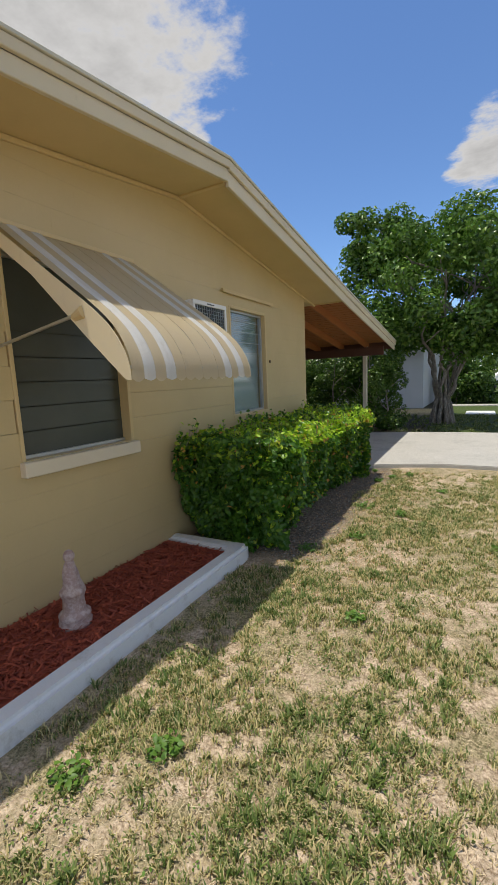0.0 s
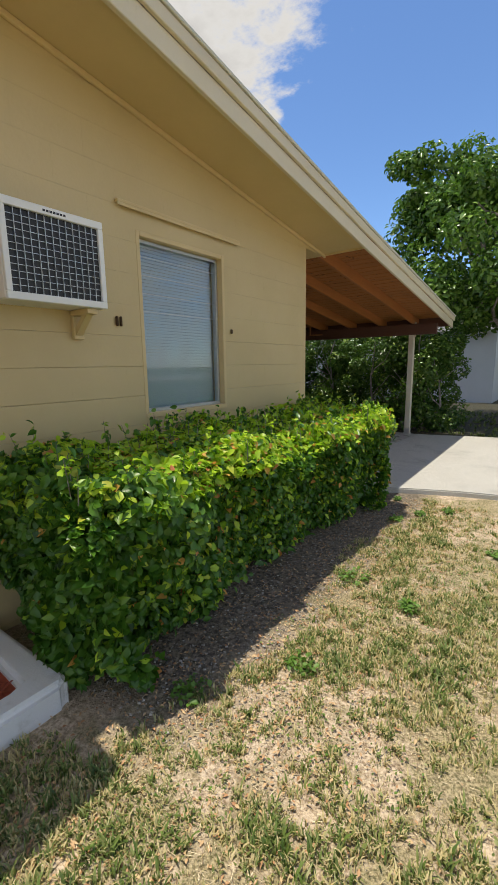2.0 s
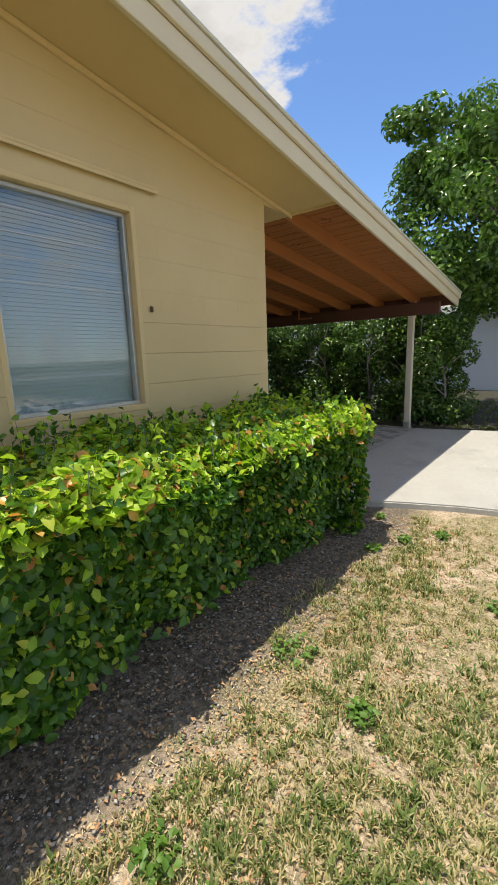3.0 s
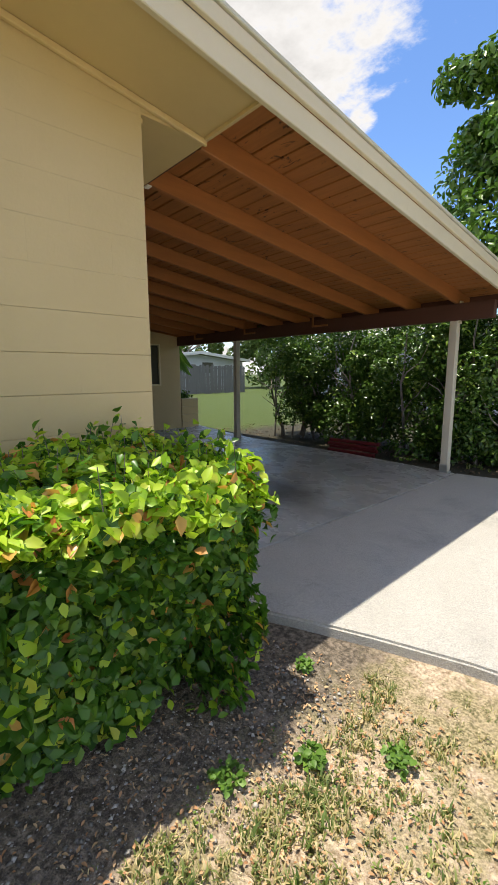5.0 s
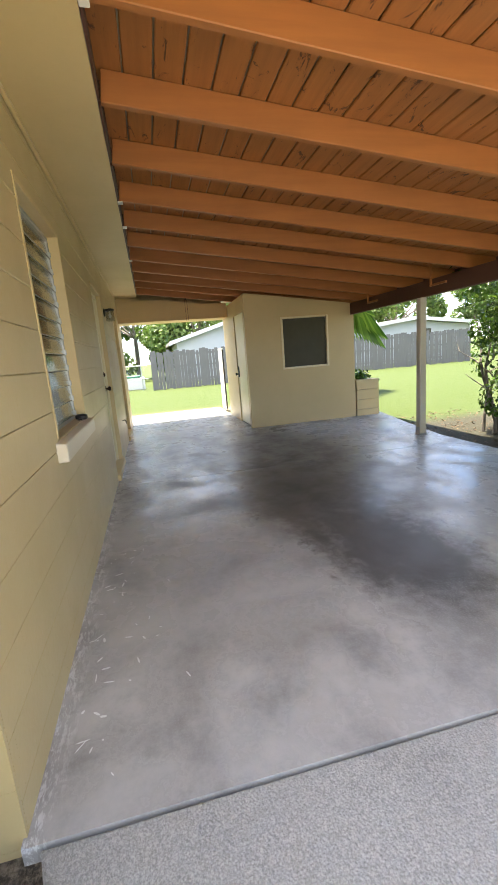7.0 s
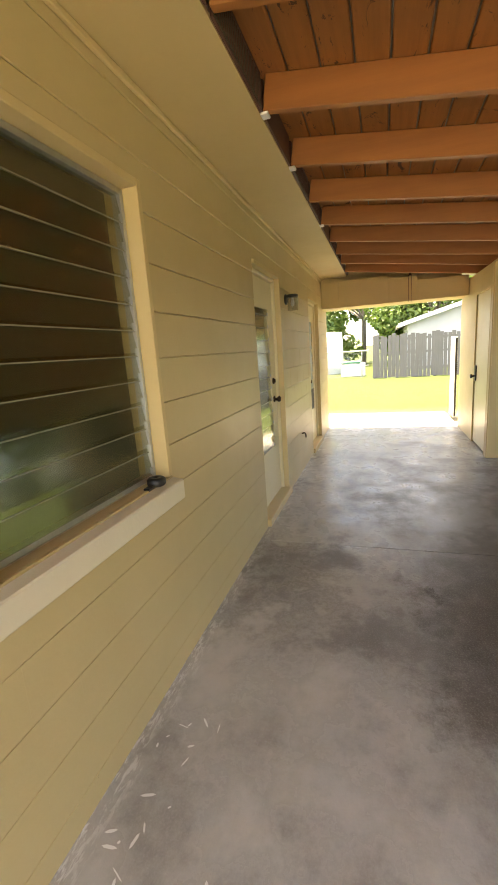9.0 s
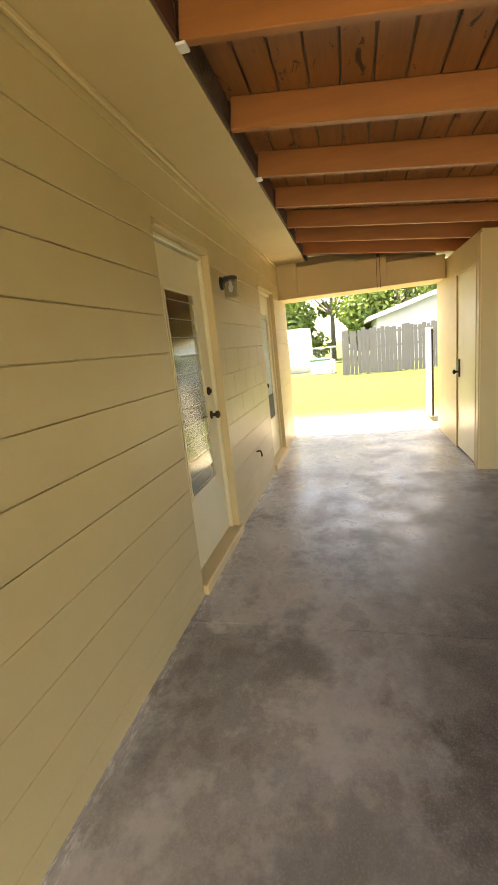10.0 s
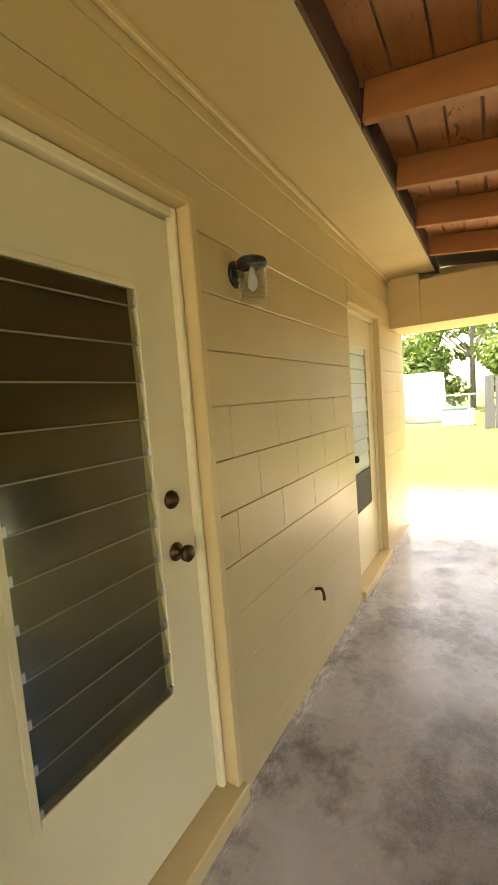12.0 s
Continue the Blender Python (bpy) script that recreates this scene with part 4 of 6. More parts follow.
    for nm, zz, prof in (("door_knob", 0.98, [(0.03, 0.0), (0.03, 0.006), (0.012, 0.012), (0.012, 0.03), (0.026, 0.042), (0.027, 0.056), (0.016, 0.066)]), ("deadbolt", 1.15, [(0.03, 0.0), (0.028, 0.010), (0.018, 0.014), (0.016, 0.022)])):
        bm = bmesh.new()
        lathe(bm, prof, 20)
        bmesh.ops.transform(bm, matrix=pose(kx, y1, zz, -90, 0, 0), verts=bm.verts)
        part(nm, bm, M_BRONZE, e, "dark bronze " + nm.replace("_", " "), smooth=True)
    for zz in (0.30, 1.1, 1.85):
        if low_panel:
            continue
        part("hinge", boxes(((b - 0.006, y1 - 0.002, zz), (b + 0.03, y1 + 0.008, zz + 0.09)), bevel=0.002), M_ALU, e)
    return e


door("door_1", -6.13, -5.24, 2.10, "cream half-glazed door with louvred dark glass")
door("door_2", -8.65, -7.75, 2.08, "cream half-glazed door with pale louvred glass", True)

dc = empty("door_contact", (-5.295, YW - 0.07, 1.425), "small cream plastic door contact box on the door edge", "sensor")
part("case", boxes(((-0.03, 0.0, -0.02), (0.03, 0.022, 0.02)), bevel=0.003), M_CREAM, dc)
part("slot", boxes(((-0.02, 0.0225, -0.01), (-0.004, 0.0235, 0.006))), M_BRONZE, dc)

# store room door
d3 = empty("door_3", (0, 0, 0), "plain cream store room door with black lock", "door", kind="structure")
part("leaf", boxes(((D0 + 0.03, SY + 0.005, 0.02), (D1 - 0.03, SY + 0.045, 1.95)), bevel=0.003), M_CREAM, d3)
for u0, u1, w0, w1 in ((D0 - 0.03, D0 + 0.028, 0.0, 1.98), (D1 - 0.028, D1 + 0.0, 0.0, 1.98), (D0 + 0.028, D1 - 0.028, 1.952, 1.98)):
    part("door_frame", boxes(((u0, SY - 0.012, w0), (u1, SY + 0.05, w1)), bevel=0.003), M_TRIM, d3)
part("lock_plate", boxes(((D0 + 0.055, SY - 0.012, 0.85), (D0 + 0.13, SY + 0.004, 1.05)), bevel=0.004), M_BLACK, d3, "black lock plate")
bm = bmesh.new()
lathe(bm, [(0.012, 0.0), (0.012, 0.03), (0.027, 0.04), (0.027, 0.055), (0.015, 0.062)], 18)
bmesh.ops.transform(bm, matrix=pose(D0 + 0.095, SY - 0.005, 0.91, 90, 0, 0), verts=bm.verts)
part("door_knob", bm, M_BLACK, d3, smooth=True)

# ---- wall lamp, tap pipe ----
lamp = empty("wall_lamp", (-6.35, YW, 1.91), "black wall lamp with ribbed clear glass shade", "lamp")
bm = bmesh.new()
lathe(bm, [(0.055, 0.0), (0.055, 0.012), (0.045, 0.022)], 24)
bmesh.ops.transform(bm, matrix=pose(0, 0, 0, -90, 0, 0), verts=bm.verts)
part("backplate", bm, M_BLACK, lamp, smooth=True)
bm = bmesh.new()
lathe(bm, [(0.062, 0.045), (0.065, 0.05), (0.065, 0.068), (0.055, 0.076)], 24, (0, 0.085, -0.03))
box(bm, (-0.03, 0.015, 0.012), (0.03, 0.085, 0.035), 0.004)
part("cap", bm, M_BLACK, lamp)
bm = bmesh.new()
prof = []
for k in range(15):
    prof += [(0.063 if k % 2 else 0.056, 0.042 - 0.0095 * k)]
lathe(bm, prof + [(0.035, -0.09), (0.005, -0.092)], 24, (0, 0.085, -0.03))
part("shade", bm, M_CLEAR, lamp)
bm = bmesh.new()
lathe(bm, [(0.004, -0.05), (0.02, -0.035), (0.022, -0.01), (0.012, 0.02), (0.012, 0.04)], 14, (0, 0.085, -0.03))
part("bulb", bm, M_TARP, lamp, smooth=True)
lamp.scale = (0.86, 0.86, 0.9)
hook = empty("pipe_stub", (-6.92, YW, 0.43), "small bent pipe stub sticking out of the wall", "pipe")
bm = bmesh.new()
rod(bm, (0, 0.0, 0.02), (0, 0.035, 0.03), 0.008)
rod(bm, (0, 0.035, 0.03), (0.01, 0.05, 0.01), 0.008)
rod(bm, (0.01, 0.05, 0.01), (0.012, 0.052, -0.025), 0.008)
part("bend", bm, M_BRONZE, hook)
chime = empty("hanging_hooks", (-9.0, 8.25, 2.33), "small grey hooks hanging from the passage header", "hook")
bm = bmesh.new()
rod(bm, (0.0, 0.0, 0.06), (0.0, 0.0, 0.03), 0.02)
for dy in (-0.02, 0.02):
    rod(bm, (0.0, dy, 0.04), (0.0, dy, -0.34), 0.003, seg=6)
part("hanger", bm, M_BEAM, chime)


# ---- awning ----
def build_awning():
    e = empty("window_awning", (XW, 2.85, 2.25), "tan and white striped metal awning with scalloped edge over the window", "awning")
    y0, y1 = 2.345, 3.45
    key = [(0.01, 2.265), (0.3, 2.055), (0.54, 1.88), (0.74, 1.735), (0.86, 1.63), (0.93, 1.53), (0.96, 1.45), (0.965, 1.385)]
    prof = []
    for p, q, r_, s in zip([key[0]] + key[:-2], key[:-1], key[1:], key[2:] + [key[-1]]):
        for m in range(4):
            t = m / 4
            prof.append(tuple(0.5 * (2 * q[i] + (r_[i] - p[i]) * t + (2 * p[i] - 5 * q[i] + 4 * r_[i] - s[i]) * t * t + (3 * q[i] - p[i] - 3 * r_[i] + s[i]) * t ** 3) for i in (0, 1)))
    prof.append(key[-1])
    n = 14
    w = (y1 - y0) / n
    white = {1, 3, 10, 12}
    for k in range(n):
        ya, yb = y0 + k * w, y0 + (k + 1) * w - 0.0008
        bm = bmesh.new()
        rise = 0.006 if k in white else (0.0012 if k % 2 else 0.0)
        rows = []
        for i, (dx, z) in enumerate(prof):
            f0 = 1 - i / (len(prof) - 1)
            low = i == len(prof) - 1
            row = []
            for j in range(5):
                f = j / 4
                y = ya + (yb - ya) * f
                y += (2.85 - y) * 0.07 * f0
                edge = abs(f - 0.5) > 0.4 and k in white
                drop = math.sin(math.pi * f) * 0.016 if low else 0
                hh = 0.0 if edge else rise
                row.append(bm.verts.new((XW + dx + hh * 0.6, y, z + hh * 0.8 - drop)))
            rows.append(row)
        for r0, r1 in zip(rows, rows[1:]):
            for j in range(4):
                bm.faces.new((r0[j], r1[j], r1[j + 1], r0[j + 1]))
        bmesh.ops.solidify(bm, geom=bm.faces[:], thickness=0.002)
        bmesh.ops.transform(bm, matrix=Matrix.Translation(-Vector((XW, 2.85, 2.25))), verts=bm.verts)
        part("white_slat" if k in white else "tan_slat", bm, M_AWNW if k in white else M_AWN, e)
    off = -Vector((XW, 2.85, 2.25))
    for y in (y0 - 0.006, y1 + 0.002):
        bm = bmesh.new()
        side = prof + [(0.93, 1.39), (0.72, 1.58), (0.35, 1.93), (0.0, 2.19)]
        prism(bm, [(XW + dx, z - 0.006) for dx, z in side], "y", y, y + 0.003)
        bmesh.ops.transform(bm, matrix=Matrix.Translation(off), verts=bm.verts)
        part("side_panel", bm, M_AWN, e)
        bm = bmesh.new()
        rod(bm, (XW + 0.01, y + 0.004, 1.60), (XW + 0.66, y + 0.004, 1.70), 0.009)
        bmesh.ops.transform(bm, matrix=Matrix.Translation(off), verts=bm.verts)
        part("strut", bm, M_ALU, e, "grey metal awning strut")
        bm = bmesh.new()
        rod(bm, (XW + 0.63, y + 0.004, 1.685), (XW + 0.70, y + 0.004, 1.705), 0.02, 0.032, 12)
        bmesh.ops.transform(bm, matrix=Matrix.Translation(off), verts=bm.verts)
        part("strut_socket", bm, M_TRIM, e, "ochre painted strut socket")
    part("wall_strip", boxes(((0.002, y0 - 2.85 + 0.02, 0.01), (0.022, y1 - 2.85 - 0.02, 0.035)), bevel=0.002), M_TRIM, e)
    part("cross_bar", boxes(((0.94, y0 - 2.85, -0.82), (0.955, y1 - 2.85, -0.805))), M_ALU, e)


build_awning()


# ---- window air conditioner ----
def build_cooler():
    e = empty("air_conditioner", (XW, 4.16, 1.83), "white window air conditioner with dark finned grille on a wooden bracket", "air conditioner")
    x1 = 0.185
    bm = boxes(((-0.19, -0.26, -0.22), (x1, 0.26, 0.217)), bevel=0.008)
    part("housing", bm, M_WHITE, e)
    fr = bmesh.new()
    for lo, hi in (((x1, -0.26, 0.180), (x1 + 0.02, 0.26, 0.217)), ((x1, -0.26, -0.22), (x1 + 0.02, 0.26, -0.185)), ((x1, -0.26, -0.185), (x1 + 0.02, -0.232, 0.180)), ((x1, 0.232, -0.185), (x1 + 0.02, 0.26, 0.180))):
        box(fr, lo, hi, 0.003)
    part("front_frame", fr, M_WHITE, e)
    part("coil", boxes(((x1 + 0.001, -0.232, -0.185), (x1 + 0.004, 0.232, 0.180))), M_BLACK, e)
    g = bmesh.new()
    for k in range(1, 13):
        y = -0.232 + 0.464 * k / 13
        box(g, (x1 + 0.010, y - 0.0013, -0.185), (x1 + 0.016, y + 0.0013, 0.180))
    for k in range(1, 12):
        z = -0.185 + 0.365 * k / 12
        box(g, (x1 + 0.006, -0.232, z - 0.0013), (x1 + 0.0098, 0.232, z + 0.0013))
    part("grille", g, M_ALU, e)
    v = bmesh.new()
    for k in range(9):
        box(v, (0.03, -0.263, 0.03 + 0.015 * k), (0.13, -0.2601, 0.037 + 0.015 * k))
    part("side_vents", v, M_BLACK, e)
    m = bmesh.new()
    for k in range(7):
        box(m, (x1 + 0.0201, -0.06 + 0.017 * k, 0.193), (x1 + 0.0212, -0.048 + 0.017 * k, 0.203))
    part("badge", m, M_BLACK, e)
    br = boxes(((0.004, 0.15, -0.25), (0.18, 0.21, -0.221)), ((0.004, 0.15, -0.375), (0.035, 0.21, -0.251)), bevel=0.003)
    prism(br, [(0.036, -0.355), (0.15, -0.2505), (0.11, -0.2505), (0.036, -0.315)], "y", 0.16, 0.20)
    part("wooden_bracket", br, M_TRIM, e, "tan wooden bracket")


build_cooler()

# ---- flower bed ----
CY1 = 3.74
bm = bmesh.new()
path = [(-1.0, -1.5), (-0.87, -1.5), (-0.87, CY1 - 0.03), (-0.90, CY1), (XW, CY1 - 0.02), (XW, CY1 - 0.13), (-1.02, CY1 - 0.15), (-1.0, CY1 - 0.2)]
prism(bm, path, "z", -0.12, 0.055)
bmesh.ops.bevel(bm, geom=[e for e in bm.edges if all(v.co.z > 0.05 for v in e.verts) or (abs(e.verts[0].co.z - e.verts[1].co.z) > 0.1 and e.verts[0].co.y > 3.6 and e.verts[0].co.x > -0.92)], offset=0.026, segments=3, affect="EDGES")
tagged(part("bed_curb", bm, M_CURB), "white painted concrete kerb round the flower bed", "kerb", kind="structure")


def build_mulch():
    rng = np.random.default_rng(5)
    tagged(part("mulch_bed", boxes(((XW - 0.01, -1.45, -0.1), (-0.995, CY1 - 0.13, 0.015))), M_MULCH), "red bark mulch in the flower bed", "mulch", kind="structure")
    n = 5200
    p = np.stack([rng.uniform(XW + 0.02, -1.02, n), rng.uniform(0.8, CY1 - 0.17, n), rng.uniform(0.012, 0.035, n)], 1)
    ang = rng.uniform(0, math.pi, n)
    tl = rng.normal(0, 0.35, n)
    d = np.stack([np.cos(ang) * np.cos(tl), np.sin(ang) * np.cos(tl), np.sin(tl)], 1)
    s = np.stack([-np.sin(ang), np.cos(ang), rng.normal(0, 0.4, n)], 1)
    L, W = rng.uniform(0.012, 0.045, n)[:, None], rng.uniform(0.003, 0.008, n)[:, None]
    up = np.array([0, 0, 0.004])
    v = np.stack([p - d * L - s * W, p + d * L - s * W * 0.5, p + d * L * 0.8 + s * W, p - d * L * 0.9 + s * W, p - d * L * 0.8 + up, p + d * L * 0.7 + up], 1).reshape(-1, 3)
    i = np.arange(n)[:, None] * 6
    f = np.concatenate([i + [[0, 1, 5]], i + [[0, 5, 4]], i + [[1, 2, 5]], i + [[3, 4, 5]], i + [[3, 5, 2]], i + [[0, 4, 3]]], 1).reshape(-1, 3)
    tagged(new("mulch_chips", fast_mesh("mulch_chips", v, f, [M_MULCH])), "loose red wood chips", "mulch", kind="stuff")


build_mulch()

# statue: one plain shape on a round fluted base
bm = bmesh.new()
lathe(bm, [(0.088, 0.0), (0.092, 0.03), (0.082, 0.045), (0.088, 0.06), (0.088, 0.075), (0.072, 0.09), (0.060, 0.10), (0.056, 0.16), (0.062, 0.185), (0.072, 0.20), (0.068, 0.215), (0.056, 0.235), (0.048, 0.27), (0.043, 0.31), (0.034, 0.35), (0.026, 0.375), (0.020, 0.385), (0.029, 0.40), (0.031, 0.42), (0.022, 0.44), (0.006, 0.45)], 28)
for v in bm.verts:
    a = math.atan2(v.co.y, v.co.x)
    if 0.1 < v.co.z < 0.19:
        v.co.x *= 1 + 0.05 * math.cos(14 * a)
        v.co.y *= 1 + 0.05 * math.cos(14 * a)
    elif 0.21 < v.co.z < 0.37:
        k = 1 + 0.22 * noise.noise(Vector((v.co.x * 24, v.co.y * 24, v.co.z * 18)))
        v.co.x *= k
        v.co.y *= k
st = part("garden_statue", bm, M_STATUE, smooth=True)
st.location = (-1.27, 2.38, 0.012)
tagged(st, "pinkish clay garden statue on fluted round base in red mulch", "statue")


# ---- plants ----
def hedge():
    rng = np.random.default_rng(11)
    e = empty("front_hedge", (-1.1, 5.4, GZ), "clipped green hedge with yellow-green new leaves against the wall", "hedge")
    x0, x1, y0, y1, top = -1.57, -0.60, 3.70, 6.87, 0.87

    def bulge(y, z):
        """How far the front stands out at a height: narrow foot, full shoulder, rounded ends."""
        f = np.clip((z - GZ) / (top - GZ), 0, 1)
        ends = np.clip((y0 + 0.22 - y) / 0.22, 0, 1) ** 2 + np.clip((y - y1 + 0.16) / 0.16, 0, 1) ** 2
        return -0.31 * (1 - f) ** 1.1 - 0.10 * np.clip((f - 0.86) / 0.14, 0, 1) ** 2 - 0.16 * ends + 0.045 * np.sin(y * 3.1 + 1.0) + 0.05 * np.sin(y * 7.3 + z * 5) + 0.03 * np.sin(y * 17 - z * 13)
    n = 24000
    y = rng.uniform(y0, y1, n)
    z = GZ + 0.02 + (top - GZ) * rng.uniform(0, 1, n) ** 0.9
    x = x1 + bulge(y, z) - np.abs(rng.normal(0, 0.06, n)) + rng.normal(0, 0.018, n)
    front = np.stack([x, y, z], 1)
    fn = np.tile([0.8, 0.0, 0.6], (n, 1))
    m = 26000
    y2, x2 = rng.uniform(y0, y1 + 0.02, m), rng.uniform(x0, x1 + 0.0, m)
    h = top + 0.035 * np.sin(y2 * 5 + x2 * 4) + 0.035 * np.sin(y2 * 11.7) * np.sin(x2 * 9) + 0.02 * np.sin(x2 * 17 + y2 * 3)
    z2 = h - np.abs(rng.normal(0, 0.05, m)) - 0.12 * np.clip((x2 - x1 + 0.16) / 0.16, 0, 1) ** 2 - 0.10 * np.clip((y0 + 0.2 - y2) / 0.2, 0, 1) ** 2
    tp = np.stack([x2, y2, z2], 1)
    tn = np.tile([0.15, 0.0, 1.0], (m, 1))
    # both ends
    q = 6500
    ends = []
    en = []
    for yy, s in ((y0, -1), (y1, 1)):
        xe = rng.uniform(x0, x1 - 0.03, q)
        ze = GZ + 0.02 + (top - GZ) * rng.uniform(0, 1, q)
        f = np.clip((ze - GZ) / (top - GZ), 0, 1)
        ye = yy + s * (0.05 * np.sin(xe * 9 + ze * 6) + 0.03 * np.sin(xe * 21 - ze * 15) - (0.2 if s < 0 else 0.12) * (1 - f) ** 1.3) - s * np.abs(rng.normal(0, 0.06, q))
        ends.append(np.stack([xe, ye, ze], 1))
        en.append(np.tile([0.2, s * 0.8, 0.5], (q, 1)))
    # leaves deep inside
    r = 3500
    ins = np.stack([rng.uniform(x0, x1 - 0.12, r), rng.uniform(y0 + 0.1, y1 - 0.1, r), rng.uniform(GZ + 0.1, top - 0.06, r)], 1)
    pts = np.concatenate([front, tp, *ends, ins])
    nr = np.concatenate([fn, tn, *en, np.tile([0.5, 0, 0.8], (r, 1))])
    u = rng.uniform(0, 1, len(pts))
    leaf_tone = ((pts[:, 2] > top - 0.13) & (u < 0.74) | (u < 0.13)).astype(int)
    leaf_tone[(pts[:, 2] > top - 0.11) & (u > 0.935) | (u > 0.975)] = 2
    # near end mostly dark leaves: the roof's shadow there is put into their colour
    leaf_tone[(leaf_tone > 0) & (pts[:, 1] < 4.05 + 0.25 * (pts[:, 0] + 0.6)) & (rng.uniform(0, 1, len(pts)) > 0.3)] = 0
    ob = new("foliage", leaves("hedge_foliage", pts, nr, 0.052, rng, [M_HEDGE, M_SHOOT, M_TIP], leaf_tone, 0.5, 0.58))
    ob.parent, ob.location = e, (1.1, -5.4, -GZ)
    # sprigs standing above the top
    sp, sn, stems = [], [], bmesh.new()
    for _ in range(170):
        bx, by = rng.uniform(x0 + 0.03, x1), rng.uniform(y0, y1 + 0.04)
        hgt = rng.uniform(0.04, 0.13)
        lean = rng.normal(0, 0.25, 2)
        a = Vector((bx, by, top - 0.04))
        b = a + Vector((lean[0] * hgt, lean[1] * hgt, hgt + 0.05))
        rod(stems, a, b, 0.0022, 0.0012, 4)
        for k in range(7):
            f = 0.35 + 0.65 * k / 6
            sp.append(np.array(a.lerp(b, f)) + rng.normal(0, 0.012, 3))
            sn.append(rng.normal(0, 0.6, 3) + [0, 0, 0.7])
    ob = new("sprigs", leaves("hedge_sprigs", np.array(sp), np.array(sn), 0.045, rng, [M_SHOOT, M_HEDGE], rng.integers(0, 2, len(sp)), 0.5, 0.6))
    tagged(ob, kind="stuff")
    ob.parent, ob.location = e, (1.1, -5.4, -GZ)
    for _ in range(46):
        bx, by = rng.uniform(x0 + 0.12, x1 - 0.48), rng.uniform(y0 + 0.45, y1 - 0.3)
        a = Vector((bx, by, GZ - 0.02))
        b = a + Vector((rng.uniform(-0.1, 0.2), rng.uniform(-0.15, 0.15), 0.45))
        c = b + Vector((rng.uniform(-0.1, 0.12), rng.uniform(-0.12, 0.12), 0.34))
        rod(stems, a, b, 0.012, 0.008, 6)
        rod(stems, b, c, 0.008, 0.004, 5)
    bmesh.ops.transform(stems, matrix=Matrix.Translation((1.1, -5.4, -GZ)), verts=stems.verts)
    tagged(part("stems", stems, M_BARK, e), kind="stuff")
    # big single leaves at the end that the walk passes close by
    shapes = []
    for k in range(6):
        bm = bmesh.new()
        L, W = (0.058, 0.062, 0.05, 0.056, 0.06, 0.045)[k], (0.015, 0.017, 0.014, 0.0155, 0.016, 0.013)[k]
        mid = [bm.verts.new((0, t * L, -0.006 * (t * 2 - 0.6) ** 2)) for t in (0, 0.3, 0.65, 1)]
        lf = [bm.verts.new((-W * s, t * L, 0.006)) for t, s in ((0.3, 0.95), (0.62, 0.75))]
        rt_ = [bm.verts.new((W * s, t * L, 0.006)) for t, s in ((0.3, 0.95), (0.62, 0.75))]
        for side in (lf, rt_):
            bm.faces.new((mid[0], side[0], mid[1]))
            bm.faces.new((mid[1], side[0], side[1], mid[2]))
            bm.faces.new((mid[2], side[1], mid[3]))
        shapes.append(mesh_of("leaf", bm, (M_HEDGE, M_SHOOT, M_HEDGE, M_TIP, M_HEDGE, M_SHOOT)[k], True))
    for k in range(290):
        f = rng.uniform(0, 1)
        if f < 0.5:
            yy, zz = rng.uniform(5.5, y1), rng.uniform(0.2, top)
            p = (x1 + bulge(yy, zz) + rng.uniform(-0.05, 0.03), yy, zz)
            d = (1, 0, 0.7)
        elif f < 0.75:
            p = (rng.uniform(-1.2, x1 - 0.1), y1 + rng.uniform(-0.05, 0.03), rng.uniform(0.25, top))
            d = (0.2, 1, 0.6)
        else:
            p = (rng.uniform(-1.3, x1 - 0.08), rng.uniform(5.6, y1), top + rng.uniform(-0.02, 0.04))
            d = (0.2, 0.1, 1)
        ob = new("leaf", shapes[k % 6] if p[2] < 0.62 and k % 2 == 0 or p[2] >= 0.62 else shapes[(k // 2 % 3) * 2])
        q4 = (Vector(d) + Vector(rng.normal(0, 0.45, 3))).to_track_quat("Z", "Y").to_matrix().to_4x4() @ pose(0, 0, 0, 0, 0, rng.uniform(0, 360))
        ob.matrix_basis = Matrix.Translation((p[0] + 1.1, p[1] - 5.4, p[2] - GZ)) @ q4
        ob.parent = e


hedge()


def branchy(bm, a, b, r0, r1, rng, steps=5, wob=0.06):
    pts = [Vector(a).lerp(Vector(b), k / steps) + (Vector(rng.normal(0, wob, 3)) if 0 < k < steps else Vector()) for k in range(steps + 1)]
    for k in range(steps):
        f0, f1 = k / steps, (k + 1) / steps
        rod(bm, pts[k], pts[k + 1], r0 + (r1 - r0) * f0, r0 + (r1 - r0) * f1, 8)
    return pts


